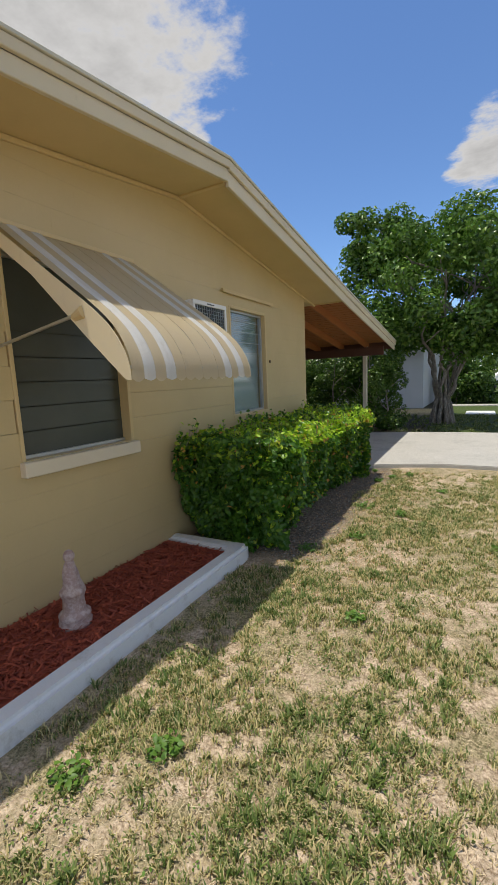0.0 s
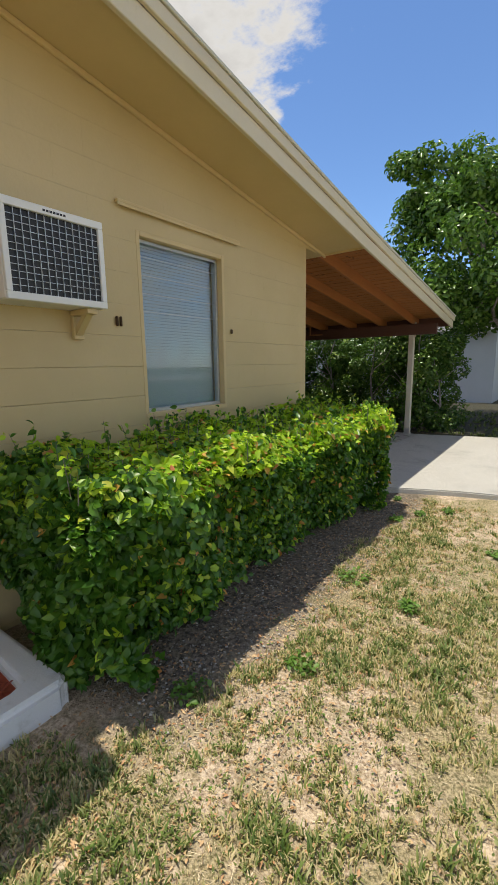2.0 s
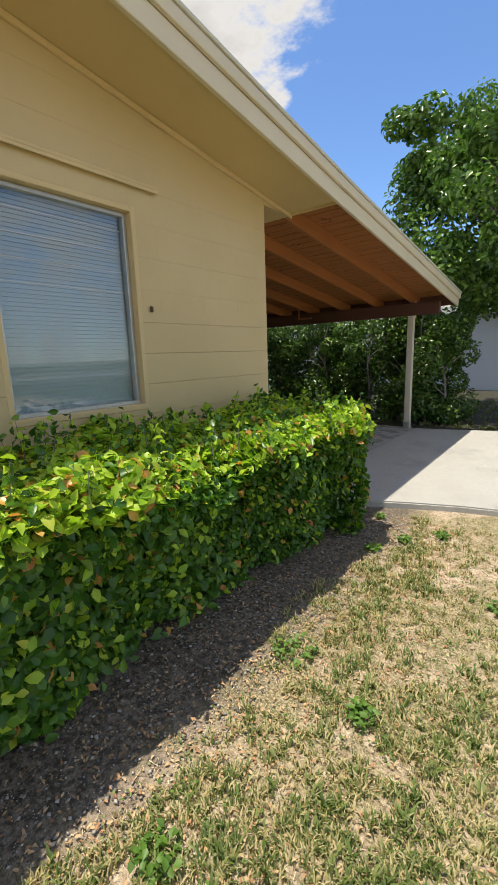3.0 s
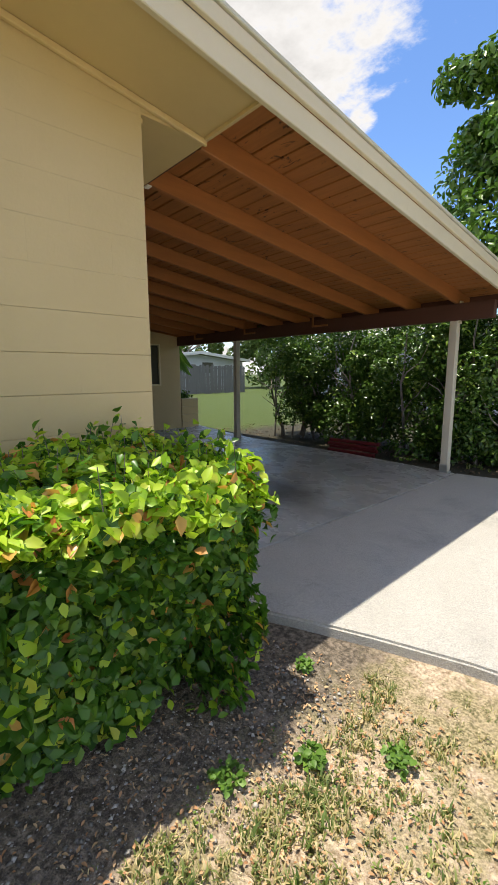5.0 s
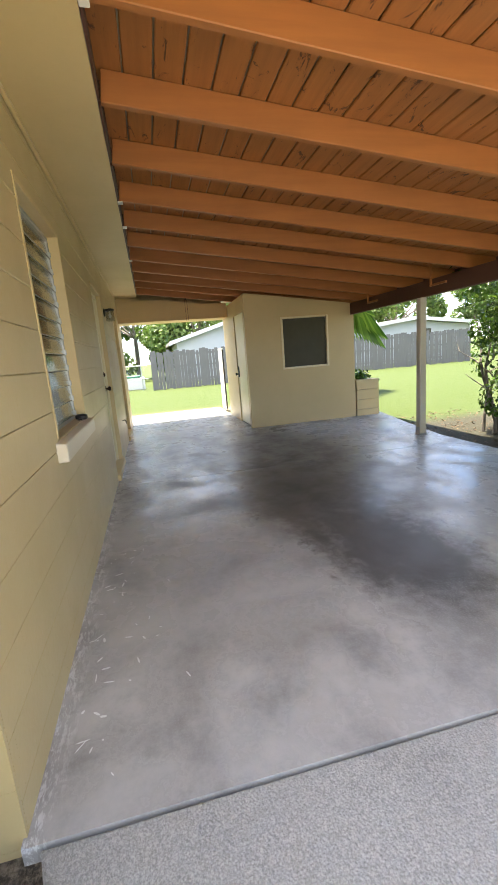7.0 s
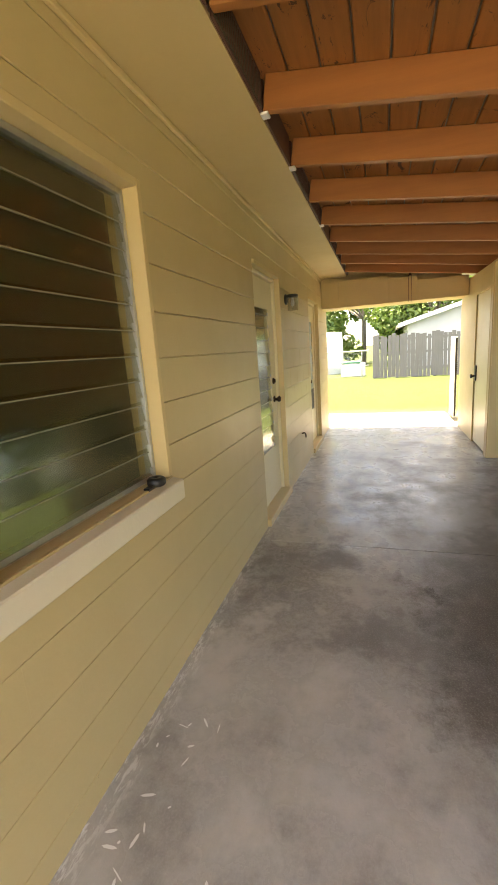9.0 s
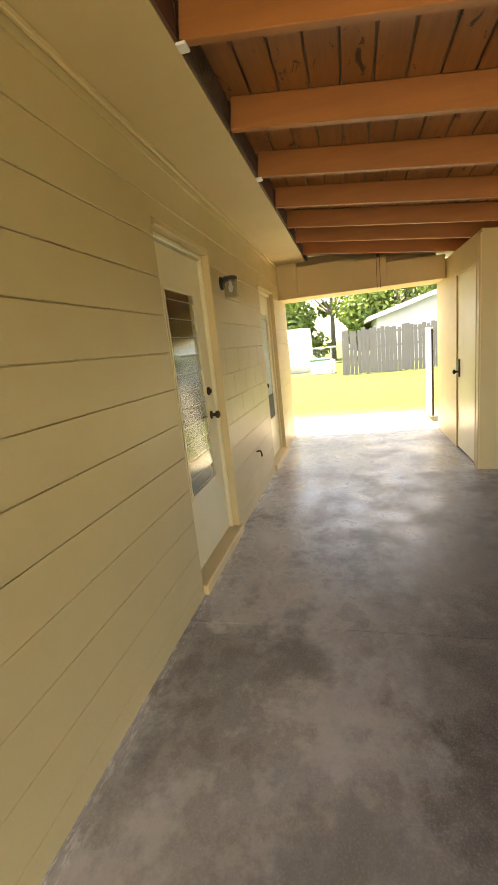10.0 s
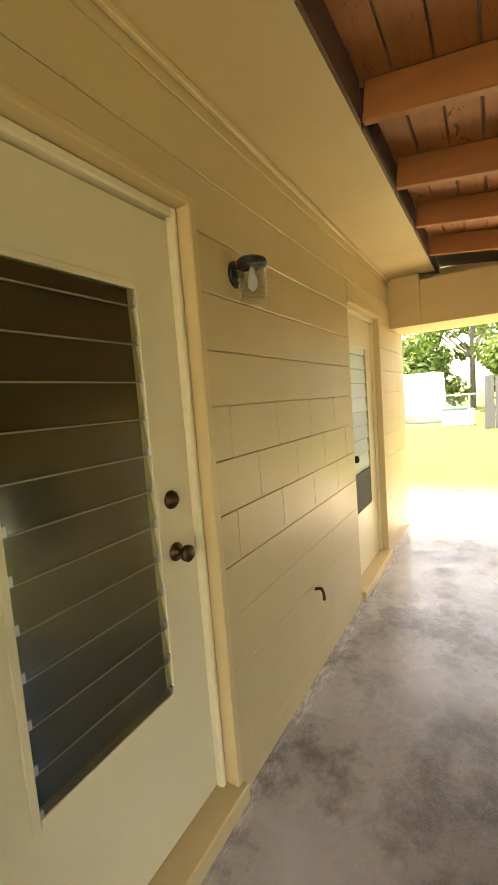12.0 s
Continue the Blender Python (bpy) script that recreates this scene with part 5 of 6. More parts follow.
def bush(name, at, size, n, leaf, seed, label, stems=9, bare=0.35, mats=None, category="bush"):
    """A tall shrub: pale stems below, small glossy leaves above in uneven clumps."""
    rng = np.random.default_rng(seed)
    e = empty(name, at, label, category)
    bm = bmesh.new()
    sx, sy, sz = size
    for _ in range(stems):
        a = (rng.uniform(-sx * 0.3, sx * 0.3), rng.uniform(-sy * 0.25, sy * 0.25), -0.05)
        b = (a[0] + rng.uniform(-0.5, 0.5), a[1] + rng.uniform(-0.3, 0.3), sz * rng.uniform(0.55, 0.85))
        p = branchy(bm, a, b, rng.uniform(0.018, 0.035), 0.008, rng)
        for k in (2, 3):
            branchy(bm, p[k], p[k] + Vector((rng.uniform(-0.5, 0.5), rng.uniform(-0.4, 0.4), rng.uniform(0.2, 0.6))), 0.012, 0.004, rng, 3, 0.03)
    tagged(part("stems", bm, M_BARK, e), kind="stuff")
    pts, d = lumps(rng, n, (-sx / 2 + 0.25, -sy / 2 + 0.2, sz * bare * 0.55), (sx / 2 - 0.25, sy / 2 - 0.2, sz - 0.3), int(26 * sx), 0.34)
    keep = pts[:, 2] > 0.02
    pts, d = pts[keep], d[keep]
    d[:, 2] += 0.6
    ob = new("foliage", leaves(name + "_foliage", pts, d, leaf, rng, mats or [M_BUSH], None, 0.6, 0.5))
    ob.parent = e
    return e


bush("tall_shrub", (-5.0, 12.1, GZ), (1.7, 1.5, 2.4), 13000, 0.075, 21, "tall glossy green shrub with bare pale stems beyond the carport", 10)
bush("tall_shrub", (-3.7, 12.3, GZ), (1.7, 1.5, 2.5), 15000, 0.075, 22, "tall dense dark green shrub with pale branches beyond the carport", 9, 0.2)
bush("tall_shrub", (-2.5, 12.15, GZ), (1.6, 1.4, 2.45), 15000, 0.075, 23, "tall dense dark green shrub beside the carport post", 7, 0.05)
bush("tall_shrub", (-1.55, 12.2, GZ), (1.2, 1.3, 2.2), 12000, 0.075, 24, "rounded dark green shrub at the end of the shrub row", 6, 0.03)


def big_tree():
    rng = np.random.default_rng(33)
    e = empty("broad_tree", (-0.25, 13.7, GZ), "broad leafy tree with a fluted pale trunk on the lawn", "tree")
    bm = bmesh.new()
    for k in range(11):
        a = k / 11 * 2 * math.pi
        foot = (0.30 * math.cos(a), 0.26 * math.sin(a), -0.05)
        mid = (0.15 * math.cos(a), 0.14 * math.sin(a), 0.7)
        up = (0.55 * math.cos(a + 0.2) * rng.uniform(0.5, 1.3), 0.5 * math.sin(a + 0.2), rng.uniform(1.7, 2.2))
        branchy(bm, foot, mid, 0.06, 0.045, rng, 3, 0.02)
        branchy(bm, mid, up, 0.045, 0.035, rng, 4, 0.05)
        tip = (up[0] * rng.uniform(2.5, 4.2), up[1] * rng.uniform(2.5, 4), rng.uniform(3.4, 5.0))
        p = branchy(bm, up, tip, 0.035, 0.014, rng, 5, 0.12)
        for j in (1, 2, 3, 4):
            q = p[j] + Vector(rng.normal(0, 0.8, 3)) + Vector((0, 0, 0.5))
            branchy(bm, p[j], q, 0.024, 0.007, rng, 4, 0.06)
    part("trunk", bm, M_BARK, e)
    c, r = [], []
    for _ in range(150):
        d = rng.normal(0, 1, 3)
        d /= np.linalg.norm(d)
        d[2] = d[2] * 0.95 if d[2] > 0 else d[2] * 0.72
        k = rng.uniform(0.55, 1.0)
        c.append([0.25 + d[0] * 2.85 * k, d[1] * 2.7 * k, 3.35 + d[2] * 2.1 * k])
        r.append(rng.uniform(0.36, 0.66))
    for _ in range(34):
        c.append([rng.uniform(-2.3, -0.8), rng.uniform(-1.2, 0.6), rng.uniform(4.1, 5.4)])
        r.append(rng.uniform(0.28, 0.5))
    c, r = np.array(c), np.array(r)
    n = 54000
    k = rng.integers(0, len(c), n)
    d = rng.normal(0, 1, (n, 3))
    d /= np.linalg.norm(d, axis=1)[:, None]
    pts = c[k] + d * (r[k] * rng.uniform(0.4, 1.08, n) ** 0.6)[:, None] * [1, 1, 0.8]
    d[:, 2] += 0.5
    ob = new("crown", leaves("tree_crown", pts, d, 0.125, rng, [M_TREE], None, 0.6, 0.5))
    ob.parent = e


big_tree()


def palm(at, height, seed):
    rng = np.random.default_rng(seed)
    e = empty("fan_palm", at, "palm with drooping grey-green fronds in the back yard", "palm")
    bm = bmesh.new()
    branchy(bm, (0, 0, -0.05), (0.05, 0.05, height), 0.16, 0.13, rng, 5, 0.01)
    part("trunk", bm, M_BARK, e)
    for k in range(16):
        a = k / 16 * 2 * math.pi + rng.uniform(-0.2, 0.2)
        el = rng.uniform(-0.5, 1.0)
        d = Vector((math.cos(a) * math.cos(el), math.sin(a) * math.cos(el), math.sin(el)))
        s = Vector((-math.sin(a), math.cos(a), 0))
        o = Vector((0, 0, height))
        c = o + d * 0.7
        fb = bmesh.new()
        rod(fb, o, c, 0.018, 0.012, 5)
        for j in range(22):
            t = (j / 21 - 0.5) * 2.5
            ld = (d * math.cos(t) + s * math.sin(t)).normalized()
            w = ld.cross(Vector((0, 0, 1))).normalized() * 0.022
            p1, p2 = c + ld * 0.5, c + ld * 1.0 + Vector((0, 0, -0.6))
            v = [fb.verts.new(q) for q in (c - w * 0.3, c + w * 0.3, p1 + w, p2, p1 - w)]
            fb.faces.new(v)
        part("frond", fb, M_TREE, e)
    return e


palm((-11.9, 12.4, GZ), 2.45, 41)


def far_tree(at, h, r, seed, label):
    rng = np.random.default_rng(seed)
    e = empty("tree", at, label, "tree", "trees behind the back yard")
    bm = bmesh.new()
    p = branchy(bm, (0, 0, -0.1), (0.2, 0.1, h * 0.6), 0.22, 0.12, rng, 5, 0.08)
    for _ in range(7):
        branchy(bm, p[3], p[3] + Vector((rng.uniform(-r, r), rng.uniform(-r, r), h * 0.3)), 0.09, 0.03, rng, 3, 0.1)
    part("trunk", bm, M_BARK, e)
    pts, d = lumps(rng, 9000, (-r, -r, 0.9), (r, r, h - 1.0), 42, 1.0)
    d[:, 2] += 0.5
    ob = new("crown", leaves("far_crown", pts, d, 0.34, rng, [M_FARTREE], None, 0.6, 0.55))
    ob.parent = e


for k, (x, y, h, r) in enumerate([(-36, -4, 9, 3.6), (-34, 1.5, 8.5, 3.4), (-37, 6.5, 9.5, 3.8), (-34.5, 11.0, 8.0, 3.2), (-37, 16, 9, 3.6), (-33, 21, 8, 3.4), (-34, 28, 8, 3.6), (-26, 33, 7, 3.2), (-16, 34, 7, 3.0)]):
    far_tree((x, y, GZ), h, r, 50 + k, "bright leafy green tree behind the back fence")


# ---- back yard ----
def fence():
    rng = random.Random(7)
    e = empty("wooden_fence", (-21.2, 7.55, GZ), "weathered grey board fence along the back yard", "fence")
    me = []
    for k in range(5):
        w, h = 0.064 + 0.004 * k, 1.74 + 0.02 * k
        me.append(mesh_of("picket", boxes(((-0.009, -w, 0.02), (0.009, w, h)), bevel=0.003), M_FENCE))
    y = 0.0
    count = 0
    while y < 17.5:
        ob = new("picket", me[rng.randrange(5)])
        ob.location = (rng.uniform(-0.006, 0.006), y, rng.uniform(-0.03, 0.02))
        ob.rotation_euler = (radians(rng.uniform(-0.8, 0.8)), 0, 0)
        ob.parent = e
        y += 0.155
    for z in (0.35, 1.0, 1.55):
        part("rail", boxes(((-0.05, 0.0, z), (-0.012, 17.5, z + 0.08))), M_FENCE, e)
    y = 0.0
    while y < 17.6:
        part("fence_post", boxes(((-0.14, y - 0.05, -0.1), (-0.052, y + 0.05, 1.8)), bevel=0.004), M_FENCE, e)
        y += 2.4


fence()


def chain_link():
    e = empty("chain_link_fence", (-22.0, 7.3, GZ), "low galvanised chain link fence with top rail", "fence")
    bm = bmesh.new()
    rod(bm, (0, 0, 1.2), (0, -12, 1.2), 0.024, seg=8)
    part("top_rail", bm, M_ALU, e)
    bm = bmesh.new()
    rod(bm, (0, 0, 0.55), (0, -12, 0.55), 0.015, seg=8)
    part("mid_rail", bm, M_ALU, e)
    for k in range(6):
        bm = bmesh.new()
        rod(bm, (0, -0.3 - k * 2.3, -0.1), (0, -0.3 - k * 2.3, 1.24), 0.028, seg=8)
        part("fence_post", bm, M_ALU, e)
    bm = bmesh.new()
    y = 0.0
    while y > -12:
        for s in (1, -1):
            a, b = Vector((0.02, y, 0.02 if s > 0 else 1.18)), Vector((0.02, y - 1.16, 1.18 if s > 0 else 0.02))
            rod(bm, a, b, 0.0022, seg=3)
        y -= 0.11
    tagged(part("wire_mesh", bm, M_ALU, e), kind="stuff")


chain_link()


def gabled_house(name, at, w, d, h, rise, over, label, seed, vents=True):
    """A neighbour's low house; the gable looks along +x. w runs in y, d runs back in -x."""
    e = empty(name, at, label, "house")
    bm = bmesh.new()
    prism(bm, [(0, -0.1), (w, -0.1), (w, h), (w / 2, h + rise), (0, h)], "x", -d, 0)
    part("wall", bm, M_NB, e)
    bm = bmesh.new()
    s = rise / (w / 2)
    prism(bm, [(-over, h - over * s + 0.02), (w / 2, h + rise + 0.02), (w + over, h - over * s + 0.02), (w + over, h - over * s + 0.2), (w / 2, h + rise + 0.2), (-over, h - over * s + 0.2)], "x", -d - 0.3, 0.5)
    part("roof", bm, M_ROOF, e)
    bm = bmesh.new()
    prism(bm, [(-over, h - over * s + 0.0), (w / 2, h + rise + 0.0), (w + over, h - over * s + 0.0), (w + over, h - over * s + 0.22), (w / 2, h + rise + 0.22), (-over, h - over * s + 0.22)], "x", 0.502, 0.54)
    part("fascia", bm, M_WHITE, e)
    win = part("window", boxes(((0.002, w * 0.55, 1.3), (0.03, w * 0.55 + 1.0, 2.1)), bevel=0.01), M_SCREEN, e)
    return e


gabled_house("neighbour_house", (-27.0, 9.2, GZ), 8.0, 9.0, 2.35, 1.15, 0.5, "white low house with pale gabled roof behind the fence", 1)
gabled_house("neighbour_house", (-26.0, 20.0, GZ), 9.0, 8.0, 2.2, 0.5, 0.4, "white low house seen over the back fence", 2)

nb = empty("side_house", (-10.5, 18.9, GZ), "long white-walled house beyond the lawn", "house")
part("wall", boxes(((0, 0, -0.1), (9.15, 8.0, 2.45))), M_NB, nb)
bm = bmesh.new()
prism(bm, [(-0.45, 2.40), (4.0, 3.15), (8.45, 2.40), (8.45, 2.56), (4.0, 3.31), (-0.45, 2.56)], "x", -0.4, 9.5)
part("roof", bm, M_ROOF, nb)
part("fascia", boxes(((-0.4, -0.48, 2.38), (9.5, -0.452, 2.57))), M_WHITE, nb)
for x in (1.5, 5.2):
    w = part("window", boxes(((x, -0.03, 1.0), (x + 1.1, -0.002, 2.0)), bevel=0.01), M_WHITE, nb)
    part("pane", boxes(((x + 0.06, -0.034, 1.06), (x + 1.04, -0.031, 1.94))), M_SCREEN, w)

# white sheeted boat and small shed behind the chain link fence
bt = empty("covered_boat", (-26.5, 4.6, GZ), "tall shape under a white sheet behind the fence", "boat cover")
bm = bmesh.new()
bmesh.ops.create_icosphere(bm, subdivisions=4, radius=1.0)
for v in bm.verts:
    p = v.co.copy()
    k = 1 + 0.10 * noise.noise(p * 2.2)
    v.co = Vector((p.x * 1.7 * k, max(-0.9, min(0.9, p.y * 1.3)) * 1.25, 1.05 + max(-0.95, min(0.8, p.z * 1.3)) * 1.45 + 0.08 * noise.noise(p * 5)))
part("sheet", bm, M_TARP, bt, smooth=True)
sh = empty("garden_shed", (-24.6, 2.1, GZ), "small pale green metal garden shed", "shed")
part("body", boxes(((0, 0, 0), (1.8, 1.7, 1.45)), bevel=0.02), M_NB, sh)
bm = bmesh.new()
prism(bm, [(-0.1, 1.45), (1.8, 1.45), (0.85, 1.75)], "x", -0.1, 1.9)
part("roof", bm, M_TARP, sh)
bn = empty("storage_bin", (-23.6, 6.0, GZ), "white storage bin with green lid", "bin")
part("body", boxes(((0, 0, 0.0), (0.8, 1.1, 0.62)), bevel=0.03), M_WHITE, bn)
n = Nodes("green_plastic", 0.4)
n.color((0.02, 0.22, 0.13))
part("lid", boxes(((-0.02, 0.0, 0.62), (0.82, 0.9, 0.72)), bevel=0.02), n.m, bn)

gt = empty("open_gate", (-11.0, 9.12, 0.0), "white painted gate standing open at the passage end", "gate")
part("gate_frame", boxes(((0, -0.02, 0.0), (0.08, 0.02, 1.45)), ((0.44, -0.02, 0.0), (0.52, 0.02, 1.45)), ((0.08, -0.02, 0.03), (0.44, 0.02, 0.12)), ((0.08, -0.02, 1.36), (0.44, 0.02, 1.45)), bevel=0.003), M_WHITE, gt)
part("panel", boxes(((0.08, -0.008, 0.12), (0.44, 0.008, 1.36))), M_WHITE, gt)
part("edge_strip", boxes(((0.524, -0.014, 0.03), (0.545, 0.014, 1.42))), M_BLACK, gt, "black rubber edge strip")

# planter of stacked blocks at the store room corner
pl = empty("block_planter", (-8.05, 11.0, GZ), "tan block planter with a small leafy plant", "planter")
for k in range(4):
    for j, (u, v) in enumerate((((0, 0.01, 0), (0.245, 0.45, 0)), ((0.25, 0.01, 0), (0.495, 0.45, 0)))):
        s = 0.12 if k % 2 else 0.0
        part("block", boxes(((u[0], u[1], k * 0.178), (v[0], v[1], k * 0.178 + 0.174)), bevel=0.004), M_WALL, pl)
rng = np.random.default_rng(71)
pp = np.array([0.25, 0.22, 0.75]) + rng.normal(0, 1, (90, 3)) * [0.1, 0.1, 0.07]
ob = new("plant", leaves("planter_leaves", pp, np.tile([0.0, 0.0, 0.8], (90, 1)), 0.12, rng, [M_BUSH], None, 0.8, 0.5))
ob.parent = pl

# red boards by the shrubs
rb = empty("red_edging", (-3.75, 11.35, GZ), "stack of dark red plastic edging by the slab", "edging")
for k in range(4):
    bm = bmesh.new()
    rod(bm, (0, 0.05 * (k % 2), 0.03 + 0.052 * k), (0.85, 0.06 * (k % 2) + 0.02 * k, 0.03 + 0.052 * k), 0.028, seg=10)
    part("tube", bm, M_RED, rb)

# street side: parked car, sheet on the lawn, low walk, dark shrubs
tagged(part("street", boxes(((30, -60, -0.1), (38, 90, GZ + 0.02))), M_DRIVE), "pale street beyond the lawns", "street", kind="structure")
tagged(part("side_walk", boxes(((-1.0, 19.8, -0.1), (14, 20.6, GZ + 0.03))), M_DRIVE), "pale concrete walk across the far lawn", "path", kind="structure")
tagged(part("white_board", boxes(((0.25, 16.2, GZ), (1.1, 17.3, GZ + 0.03)), bevel=0.005), M_TARP), "white board lying on the lawn", "board")


def car(at, turn, label):
    e = empty("parked_car", at, label, "car")
    e.rotation_euler = (0, 0, radians(turn))
    bm = bmesh.new()
    prism(bm, [(-2.2, 0.35), (-2.15, 0.75), (-1.3, 0.9), (-0.6, 1.38), (0.8, 1.42), (1.5, 1.0), (2.15, 0.92), (2.2, 0.4)], "y", -0.85, 0.85)
    bmesh.ops.bevel(bm, geom=bm.edges[:], offset=0.06, segments=2, affect="EDGES")
    part("body", bm, M_TARP, e, smooth=False)
    for s in (-1, 1):
        bm = bmesh.new()
        prism(bm, [(-1.1, 0.98), (-0.55, 1.3), (0.75, 1.33), (1.25, 1.02)], "y", s * 0.86, s * 0.87)
        part("side_glass", bm, M_BLACK, e)
        for x in (-1.35, 1.35):
            bm = bmesh.new()
            rod(bm, (x, s * 0.7, 0.32), (x, s * 0.9, 0.32), 0.32, seg=20)
            part("wheel", bm, M_BLACK, e)


car((2.6, 38.0, GZ), 5, "pale parked car beyond the lawns")
bush("dark_shrub", (0.2, 21.8, GZ), (2.6, 1.6, 2.2), 6000, 0.16, 61, "dark shrub by the far lawn", 4, 0.02)
bush("dark_shrub", (-0.6, 28.0, GZ), (3.6, 2.4, 3.2), 7000, 0.2, 62, "dark shrub at the far end of the lawn", 4, 0.02)
far_tree((6.5, 46, GZ), 8, 4.0, 90, "green tree along the far street")
far_tree((-2.0, 48, GZ), 9, 4.4, 91, "green tree along the far street")
far_tree((15, 44, GZ), 8, 4.0, 92, "green tree along the far street")


# ---- grass, weeds, pebbles ----
def lawn():
    rng = np.random.default_rng(81)

    def blades(name, n, xr, yr, hgt, mats, label, thresh, keepout=None, width=0.0026):
        # blades gather in tufts where a smooth field is high
        pts = []
        while len(pts) < n:
            x, y = rng.uniform(*xr), rng.uniform(*yr)
            v = 0.55 * noise.noise(Vector((x * 1.6, y * 1.6, 5))) + 0.65 * noise.noise(Vector((x * 7, y * 7, 9))) + 0.6 * noise.noise(Vector((x * 19, y * 19, 2)))
            if v - 0.25 * max(0.0, y - 6.2) * (1 if xr[0] < 0 and y < 8 else 0) < thresh + rng.normal(0, 0.16):
                continue
            if keepout and keepout(x, y):
                continue
            for _ in range(12):
                pts.append((x + rng.normal(0, 0.010), y + rng.normal(0, 0.010)))
        p = np.array(pts[:n])
        base = np.concatenate([p, np.full((n, 1), GZ - 0.004)], 1)
        a = rng.uniform(0, 2 * math.pi, n)
        h = hgt * rng.uniform(0.4, 1.2, n)
        bend = rng.uniform(0.2, 1.0, n) * h
        d = np.stack([np.cos(a), np.sin(a), np.zeros(n)], 1)
        s = np.stack([-np.sin(a), np.cos(a), np.zeros(n)], 1) * width * rng.uniform(0.7, 1.5, n)[:, None]
        mid = base + d * (bend * 0.35)[:, None] + np.stack([np.zeros(n), np.zeros(n), h * 0.7], 1)
        tip = base + d * bend[:, None] + np.stack([np.zeros(n), np.zeros(n), h], 1)
        v = np.stack([base - s, base + s, mid + s, mid - s, tip], 1).reshape(-1, 3)
        i = np.arange(n)[:, None] * 5
        f = np.concatenate([i + [[0, 1, 2]], i + [[0, 2, 3]], i + [[3, 2, 4]]], 1).reshape(-1, 3)
        k = rng.uniform(0, 1, n)
        idx = np.repeat((k < 0.5).astype(int), 3)
        tagged(new(name, fast_mesh(name, v, f, mats, idx)), label, "grass", kind="stuff")

    def out(x, y):
        front = 7.0 + 0.28 * (x + 1.62) if x < 0.8 else 7.6
        return y > min(front, 7.62) - 0.02 or (x < -0.84 and y < 3.8) or (x < -0.45 + 0.12 * math.sin(y * 3) and y > 3.6)

    blades("grass", 200000, (-0.86, 2.3), (0.9, 7.3), 0.030, [M_GRASS, M_STRAW], "short patchy grass blades on the front lawn", -0.04, out, 0.0023)
    blades("grass_tufts", 20000, (-0.86, 2.0), (0.9, 6.9), 0.042, [M_TUFT, M_GRASS], "denser green grass tufts on the front lawn", 0.34, out, 0.0030)
    blades("grass_thin", 60000, (-0.9, 2.2), (1.0, 7.6), 0.016, [M_STRAW, M_GRASS], "dry thatch among the grass", -0.5, out, 0.0012)
    n = 26000
    q = np.stack([rng.uniform(-0.8, 2.2, n), rng.uniform(1.0, 7.0, n)], 1)
    v = np.array([noise.noise(Vector((x * 3, y * 3, 7))) + 0.6 * noise.noise(Vector((x * 13, y * 13, 4))) for x, y in q])
    q = q[(v > 0.05) & (q[:, 1] < 6.9 + 0.27 * (q[:, 0] + 1.6)) & ~((q[:, 0] < -0.5) & (q[:, 1] > 3.6))]
    q = np.concatenate([q, np.full((len(q), 1), GZ + 0.012)], 1) + rng.normal(0, 1, (len(q), 3)) * [0, 0, 0.004]
    tagged(new("clover", leaves("clover", q, np.tile([0, 0, 1.1], (len(q), 1)), 0.013, rng, [M_WEED, M_GRASS], (rng.uniform(0, 1, len(q)) > 0.35).astype(int), 0.5, 0.7)), "tiny green leaves among the grass", "clover", kind="stuff")
    blades("grass_side", 16000, (2.0, 5.5), (1.5, 7.6), 0.05, [M_GRASS, M_STRAW], "short grass farther out on the lawn", -0.1, None, 0.004)
    blades("grass_beyond", 14000, (-2.0, 5.0), (11.6, 16), 0.06, [M_GRASS, M_GRASS], "green grass beyond the driveway", -0.2, None, 0.006)


lawn()


def weed(x, y, r, seed):
    rng = np.random.default_rng(seed)
    n = 64
    a, q = rng.uniform(0, 2 * math.pi, n), r * rng.uniform(0, 1, n) ** 0.6
    p = np.stack([q * np.cos(a), q * np.sin(a), 0.015 + 0.03 * rng.uniform(0, 1, n)], 1)
    ob = new("weed", leaves("weed", p, np.tile([0, 0, 1.2], (n, 1)), 0.028, rng, [M_WEED], None, 0.5, 0.7))
    stem = bmesh.new()
    for q in p[::2]:
        rod(stem, (0, 0, -0.01), tuple(q), 0.0015, 0.001, 4)
    part("stalk", stem, M_WEED, ob)
    ob.location = (x, y, GZ)
    tagged(ob, "low broad-leaved green weed in the lawn", "weed", "weeds in the lawn")


for k, (x, y, r) in enumerate([(-0.33, 5.35, 0.10), (-0.2, 4.45, 0.07), (-0.55, 1.75, 0.08), (-0.30, 2.0, 0.07), (0.05, 5.2, 0.06), (-0.5, 4.05, 0.08), (-0.32, 6.75, 0.05), (-0.12, 6.95, 0.05), (-0.45, 6.5, 0.06), (0.12, 3.2, 0.06), (-0.62, 7.08, 0.04), (0.9, 4.6, 0.07), (0.35, 6.2, 0.06), (-1.5, 6.85, 0.06)]):
    weed(x, y, r, 100 + k)


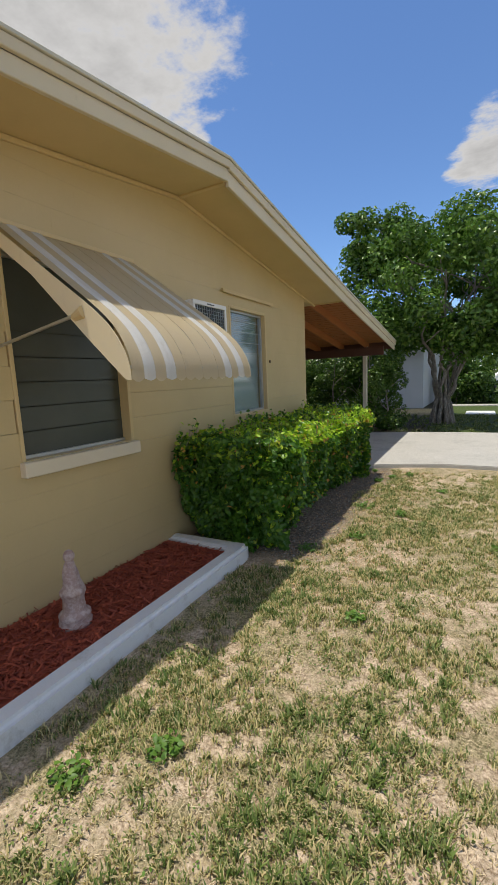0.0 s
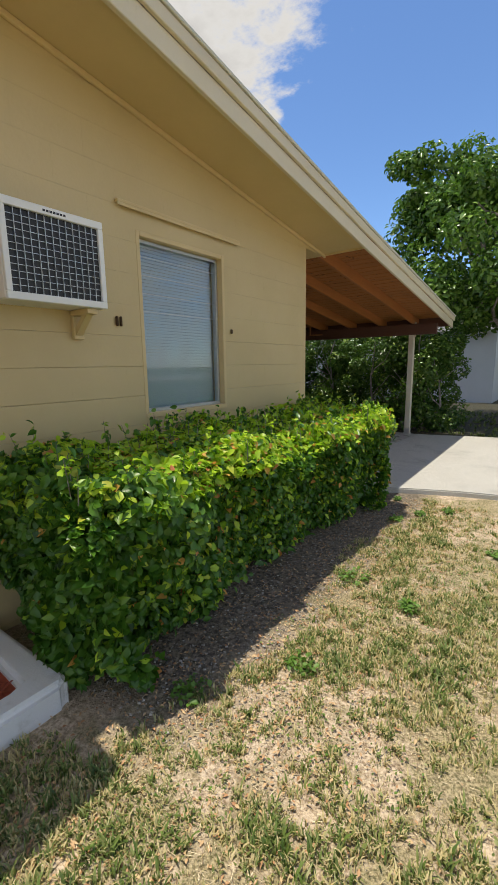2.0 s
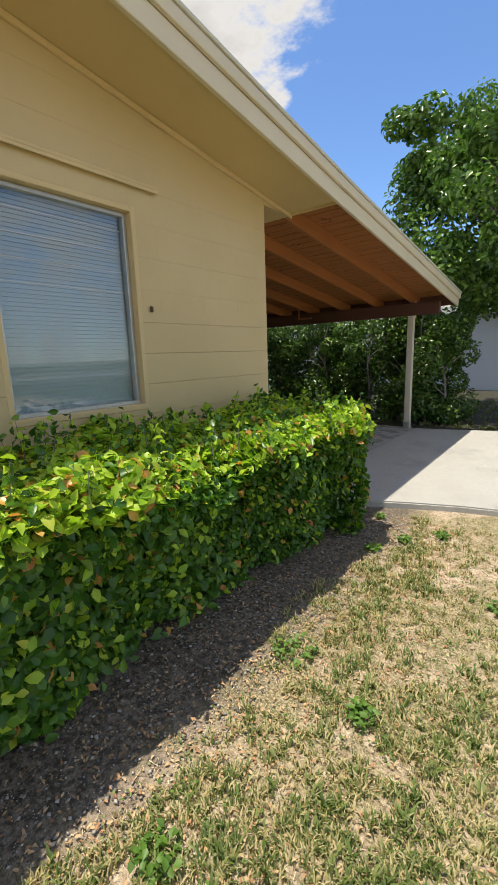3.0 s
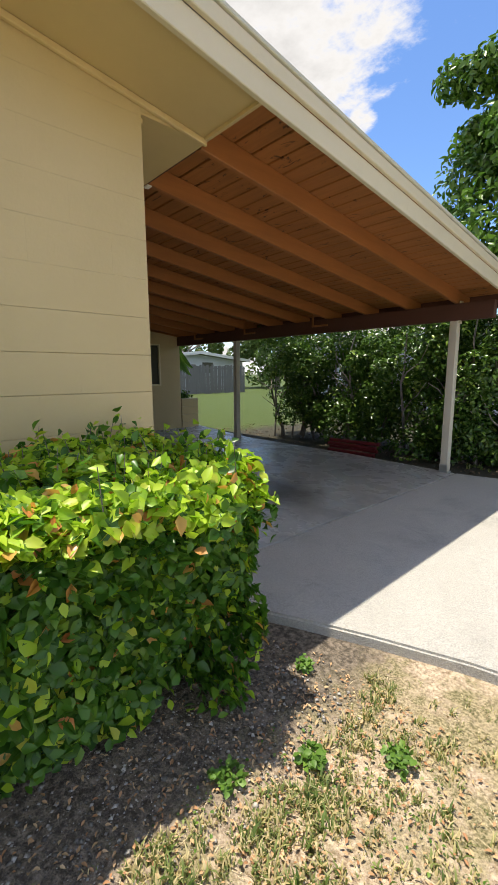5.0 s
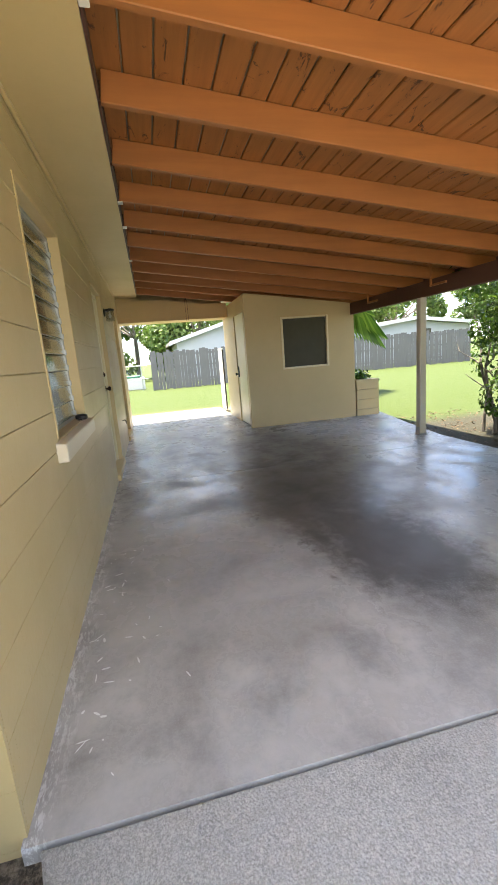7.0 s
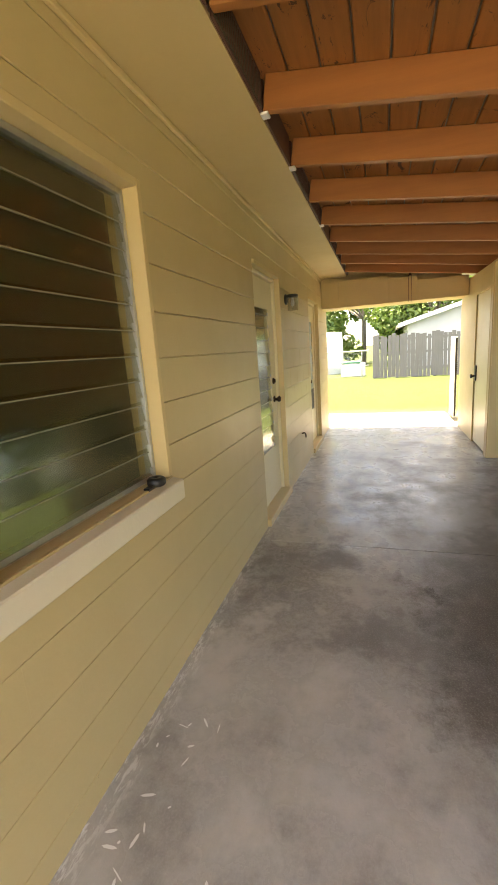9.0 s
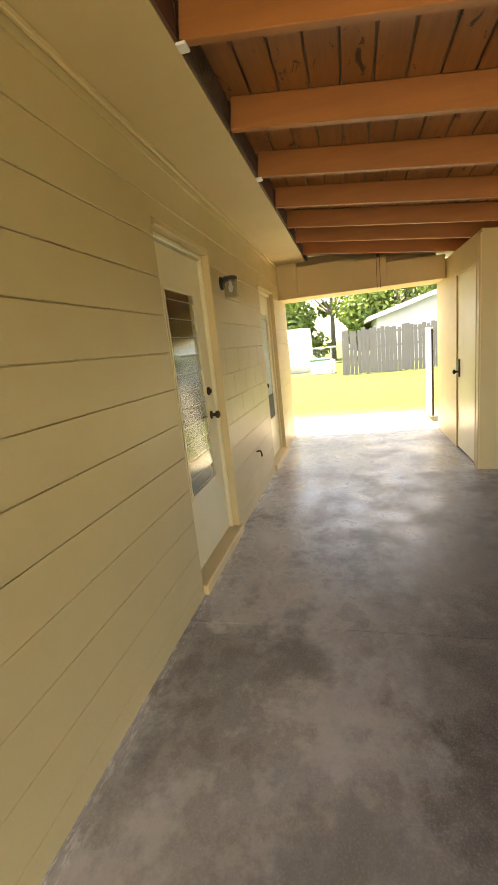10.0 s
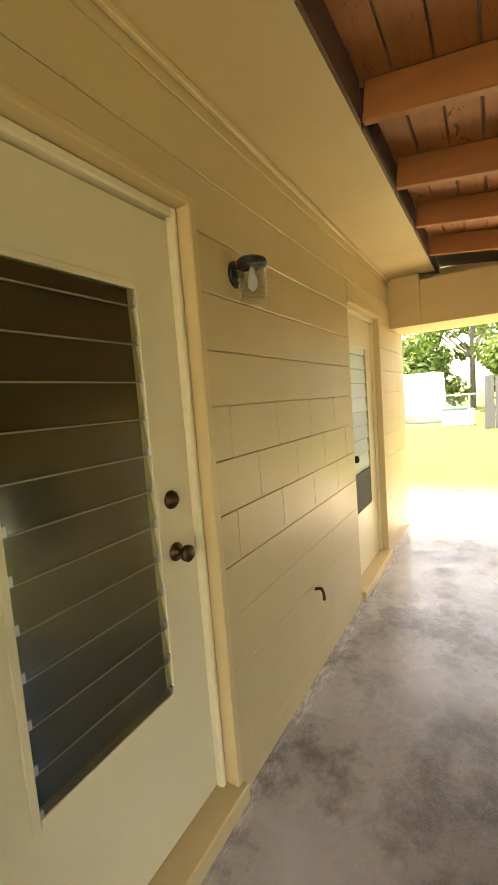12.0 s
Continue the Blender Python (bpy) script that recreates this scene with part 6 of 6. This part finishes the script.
def litter():
    rng = np.random.default_rng(91)
    # pebbles on the shaded soil strip
    n = 11000
    xs, ys = rng.uniform(-1.5, -0.30, n), rng.uniform(3.8, 7.1, n)
    base = np.array([[1, 0, 0], [-1, 0, 0], [0, 1, 0], [0, -1, 0], [0, 0, 0.6], [0, 0, -0.4]])
    tri = np.array([[0, 2, 4], [2, 1, 4], [1, 3, 4], [3, 0, 4], [2, 0, 5], [1, 2, 5], [3, 1, 5], [0, 3, 5]])
    s = 0.0015 + 0.010 * rng.uniform(0, 1, (n, 1, 1)) ** 5 * rng.uniform(0.5, 1, (n, 1, 3)) + rng.uniform(0, 0.002, (n, 1, 3))
    v = base[None] * s * rng.uniform(0.7, 1.3, (n, 6, 1)) + np.stack([xs, ys, np.full(n, GZ + 0.006)], 1)[:, None]
    f = (tri[None] + (np.arange(n) * 6)[:, None, None]).reshape(-1, 3)
    m = Nodes("pebbles", 0.8)
    m.color(m.mix(m.island(), (0.08, 0.07, 0.06), (0.5, 0.47, 0.42)))
    tagged(new("pebbles", fast_mesh("pebbles", v.reshape(-1, 3), f, [m.m])), "small stones on the bare soil by the hedge", "pebbles", kind="stuff")
    # fallen dry leaves
    n = 5200
    p = np.stack([-0.28 + rng.normal(0, 0.34, n), rng.uniform(3.3, 7.2, n), np.full(n, GZ + 0.010)], 1)
    p = p[(p[:, 1] < 6.95 + 0.27 * (p[:, 0] + 1.6)) & (p[:, 0] > -1.4)]
    n = len(p)
    m = Nodes("dry_leaves", 0.7)
    m.color(m.mix(m.island(), (0.34, 0.16, 0.07), (0.56, 0.40, 0.22)))
    tagged(new("fallen_leaves", leaves("fallen_leaves", p, np.tile([0, 0, 1.5], (n, 1)), 0.018, rng, [m.m], None, 0.4, 0.45)), "dry fallen leaves on the lawn", "leaves", kind="stuff")
    # straw lying flat
    n = 90000
    x, y = rng.uniform(-0.45, 2.2, n), rng.uniform(1.0, 7.6, n)
    keep = (y < 7.02 + 0.27 * (x + 1.6)) & (rng.uniform(0, 1, n) > np.clip((y - 5.6) / 1.2, 0.1, 0.85))
    x, y = x[keep], y[keep]
    n = len(x)
    a = rng.uniform(0, math.pi, n)
    z = np.array([noise.noise(Vector((p * 2.1, q * 2.1, 0))) * 0.016 + noise.noise(Vector((p * 7, q * 7, 3))) * 0.007 for p, q in zip(x, y)])
    c = np.stack([x, y, GZ + z + rng.uniform(0.002, 0.009, n)], 1)
    L, W = (0.003 + 0.018 * rng.uniform(0, 1, n) ** 3)[:, None], rng.uniform(0.0004, 0.0011, n)[:, None]
    d = np.stack([np.cos(a), np.sin(a), rng.normal(0, 0.12, n)], 1)
    s = np.stack([-np.sin(a), np.cos(a), np.zeros(n)], 1)
    v = np.stack([c - d * L - s * W, c + d * L, c - d * L + s * W, c + d * L * 0.9 + s * W], 1).reshape(-1, 3)
    f = (np.arange(n)[:, None, None] * 4 + np.array([[0, 1, 3], [0, 3, 2]])[None]).reshape(-1, 3)
    m2 = Nodes("straw_litter", 0.8)
    m2.color(m2.mix(m2.step(m2.island(), 0.2, 0.9), (0.16, 0.10, 0.05), (0.72, 0.60, 0.40)))
    tagged(new("straw_litter", fast_mesh("straw_litter", v, f, [m2.m])), "dry straw scattered over the sandy lawn", "straw", kind="stuff")
    # leaf litter under the tall shrubs
    n = 700
    p = np.stack([rng.uniform(-7.5, -1.2, n), rng.uniform(11.25, 13.0, n), np.full(n, GZ + 0.012)], 1)
    m = Nodes("brown_leaves", 0.7)
    m.color(m.mix(m.island(), (0.10, 0.055, 0.03), (0.2, 0.14, 0.08)))
    tagged(new("shrub_litter", leaves("shrub_litter", p, np.tile([0, 0, 1.5], (n, 1)), 0.05, rng, [m.m], None, 0.4, 0.5)), "brown leaf litter under the shrubs", "leaves", kind="stuff")


    # flecks of spilt white paint near the wall
    n = 46
    bm = bmesh.new()
    for k in range(n):
        x, y = rng.uniform(-3.4, -1.7), 7.02 + abs(rng.normal(0, 0.16))
        a, ln, w = rng.uniform(0, math.pi), rng.uniform(0.004, 0.028), rng.uniform(0.002, 0.006)
        ring = [bm.verts.new((x + math.cos(a) * ln * math.cos(q) - math.sin(a) * w * math.sin(q), y + math.sin(a) * ln * math.cos(q) + math.cos(a) * w * math.sin(q), 0.0045)) for q in (0, 0.9, 2.0, 3.1, 4.1, 5.2)]
        bm.faces.new(ring)
    tagged(part("paint_flecks", bm, M_WHITE), "small flecks of spilt white paint on the concrete", "paint", kind="stuff")


litter()

# ---- wall blocks, last ----
blocks(wall_gable, "x", XW, (YN, YW), -0.2235, lambda y: soffit_z(y) - 0.002, GABLE_HOLES, 2.0, 0.0014, 0.3)
blocks(wall_carport, "y", YW, (XE, XW - SKIN - 0.001), -0.2820, lambda x: 2.45, CAR_HOLES, -6.43, 0.0027, 1.25, (-7.9, -5.9, 0.75, 1.35))
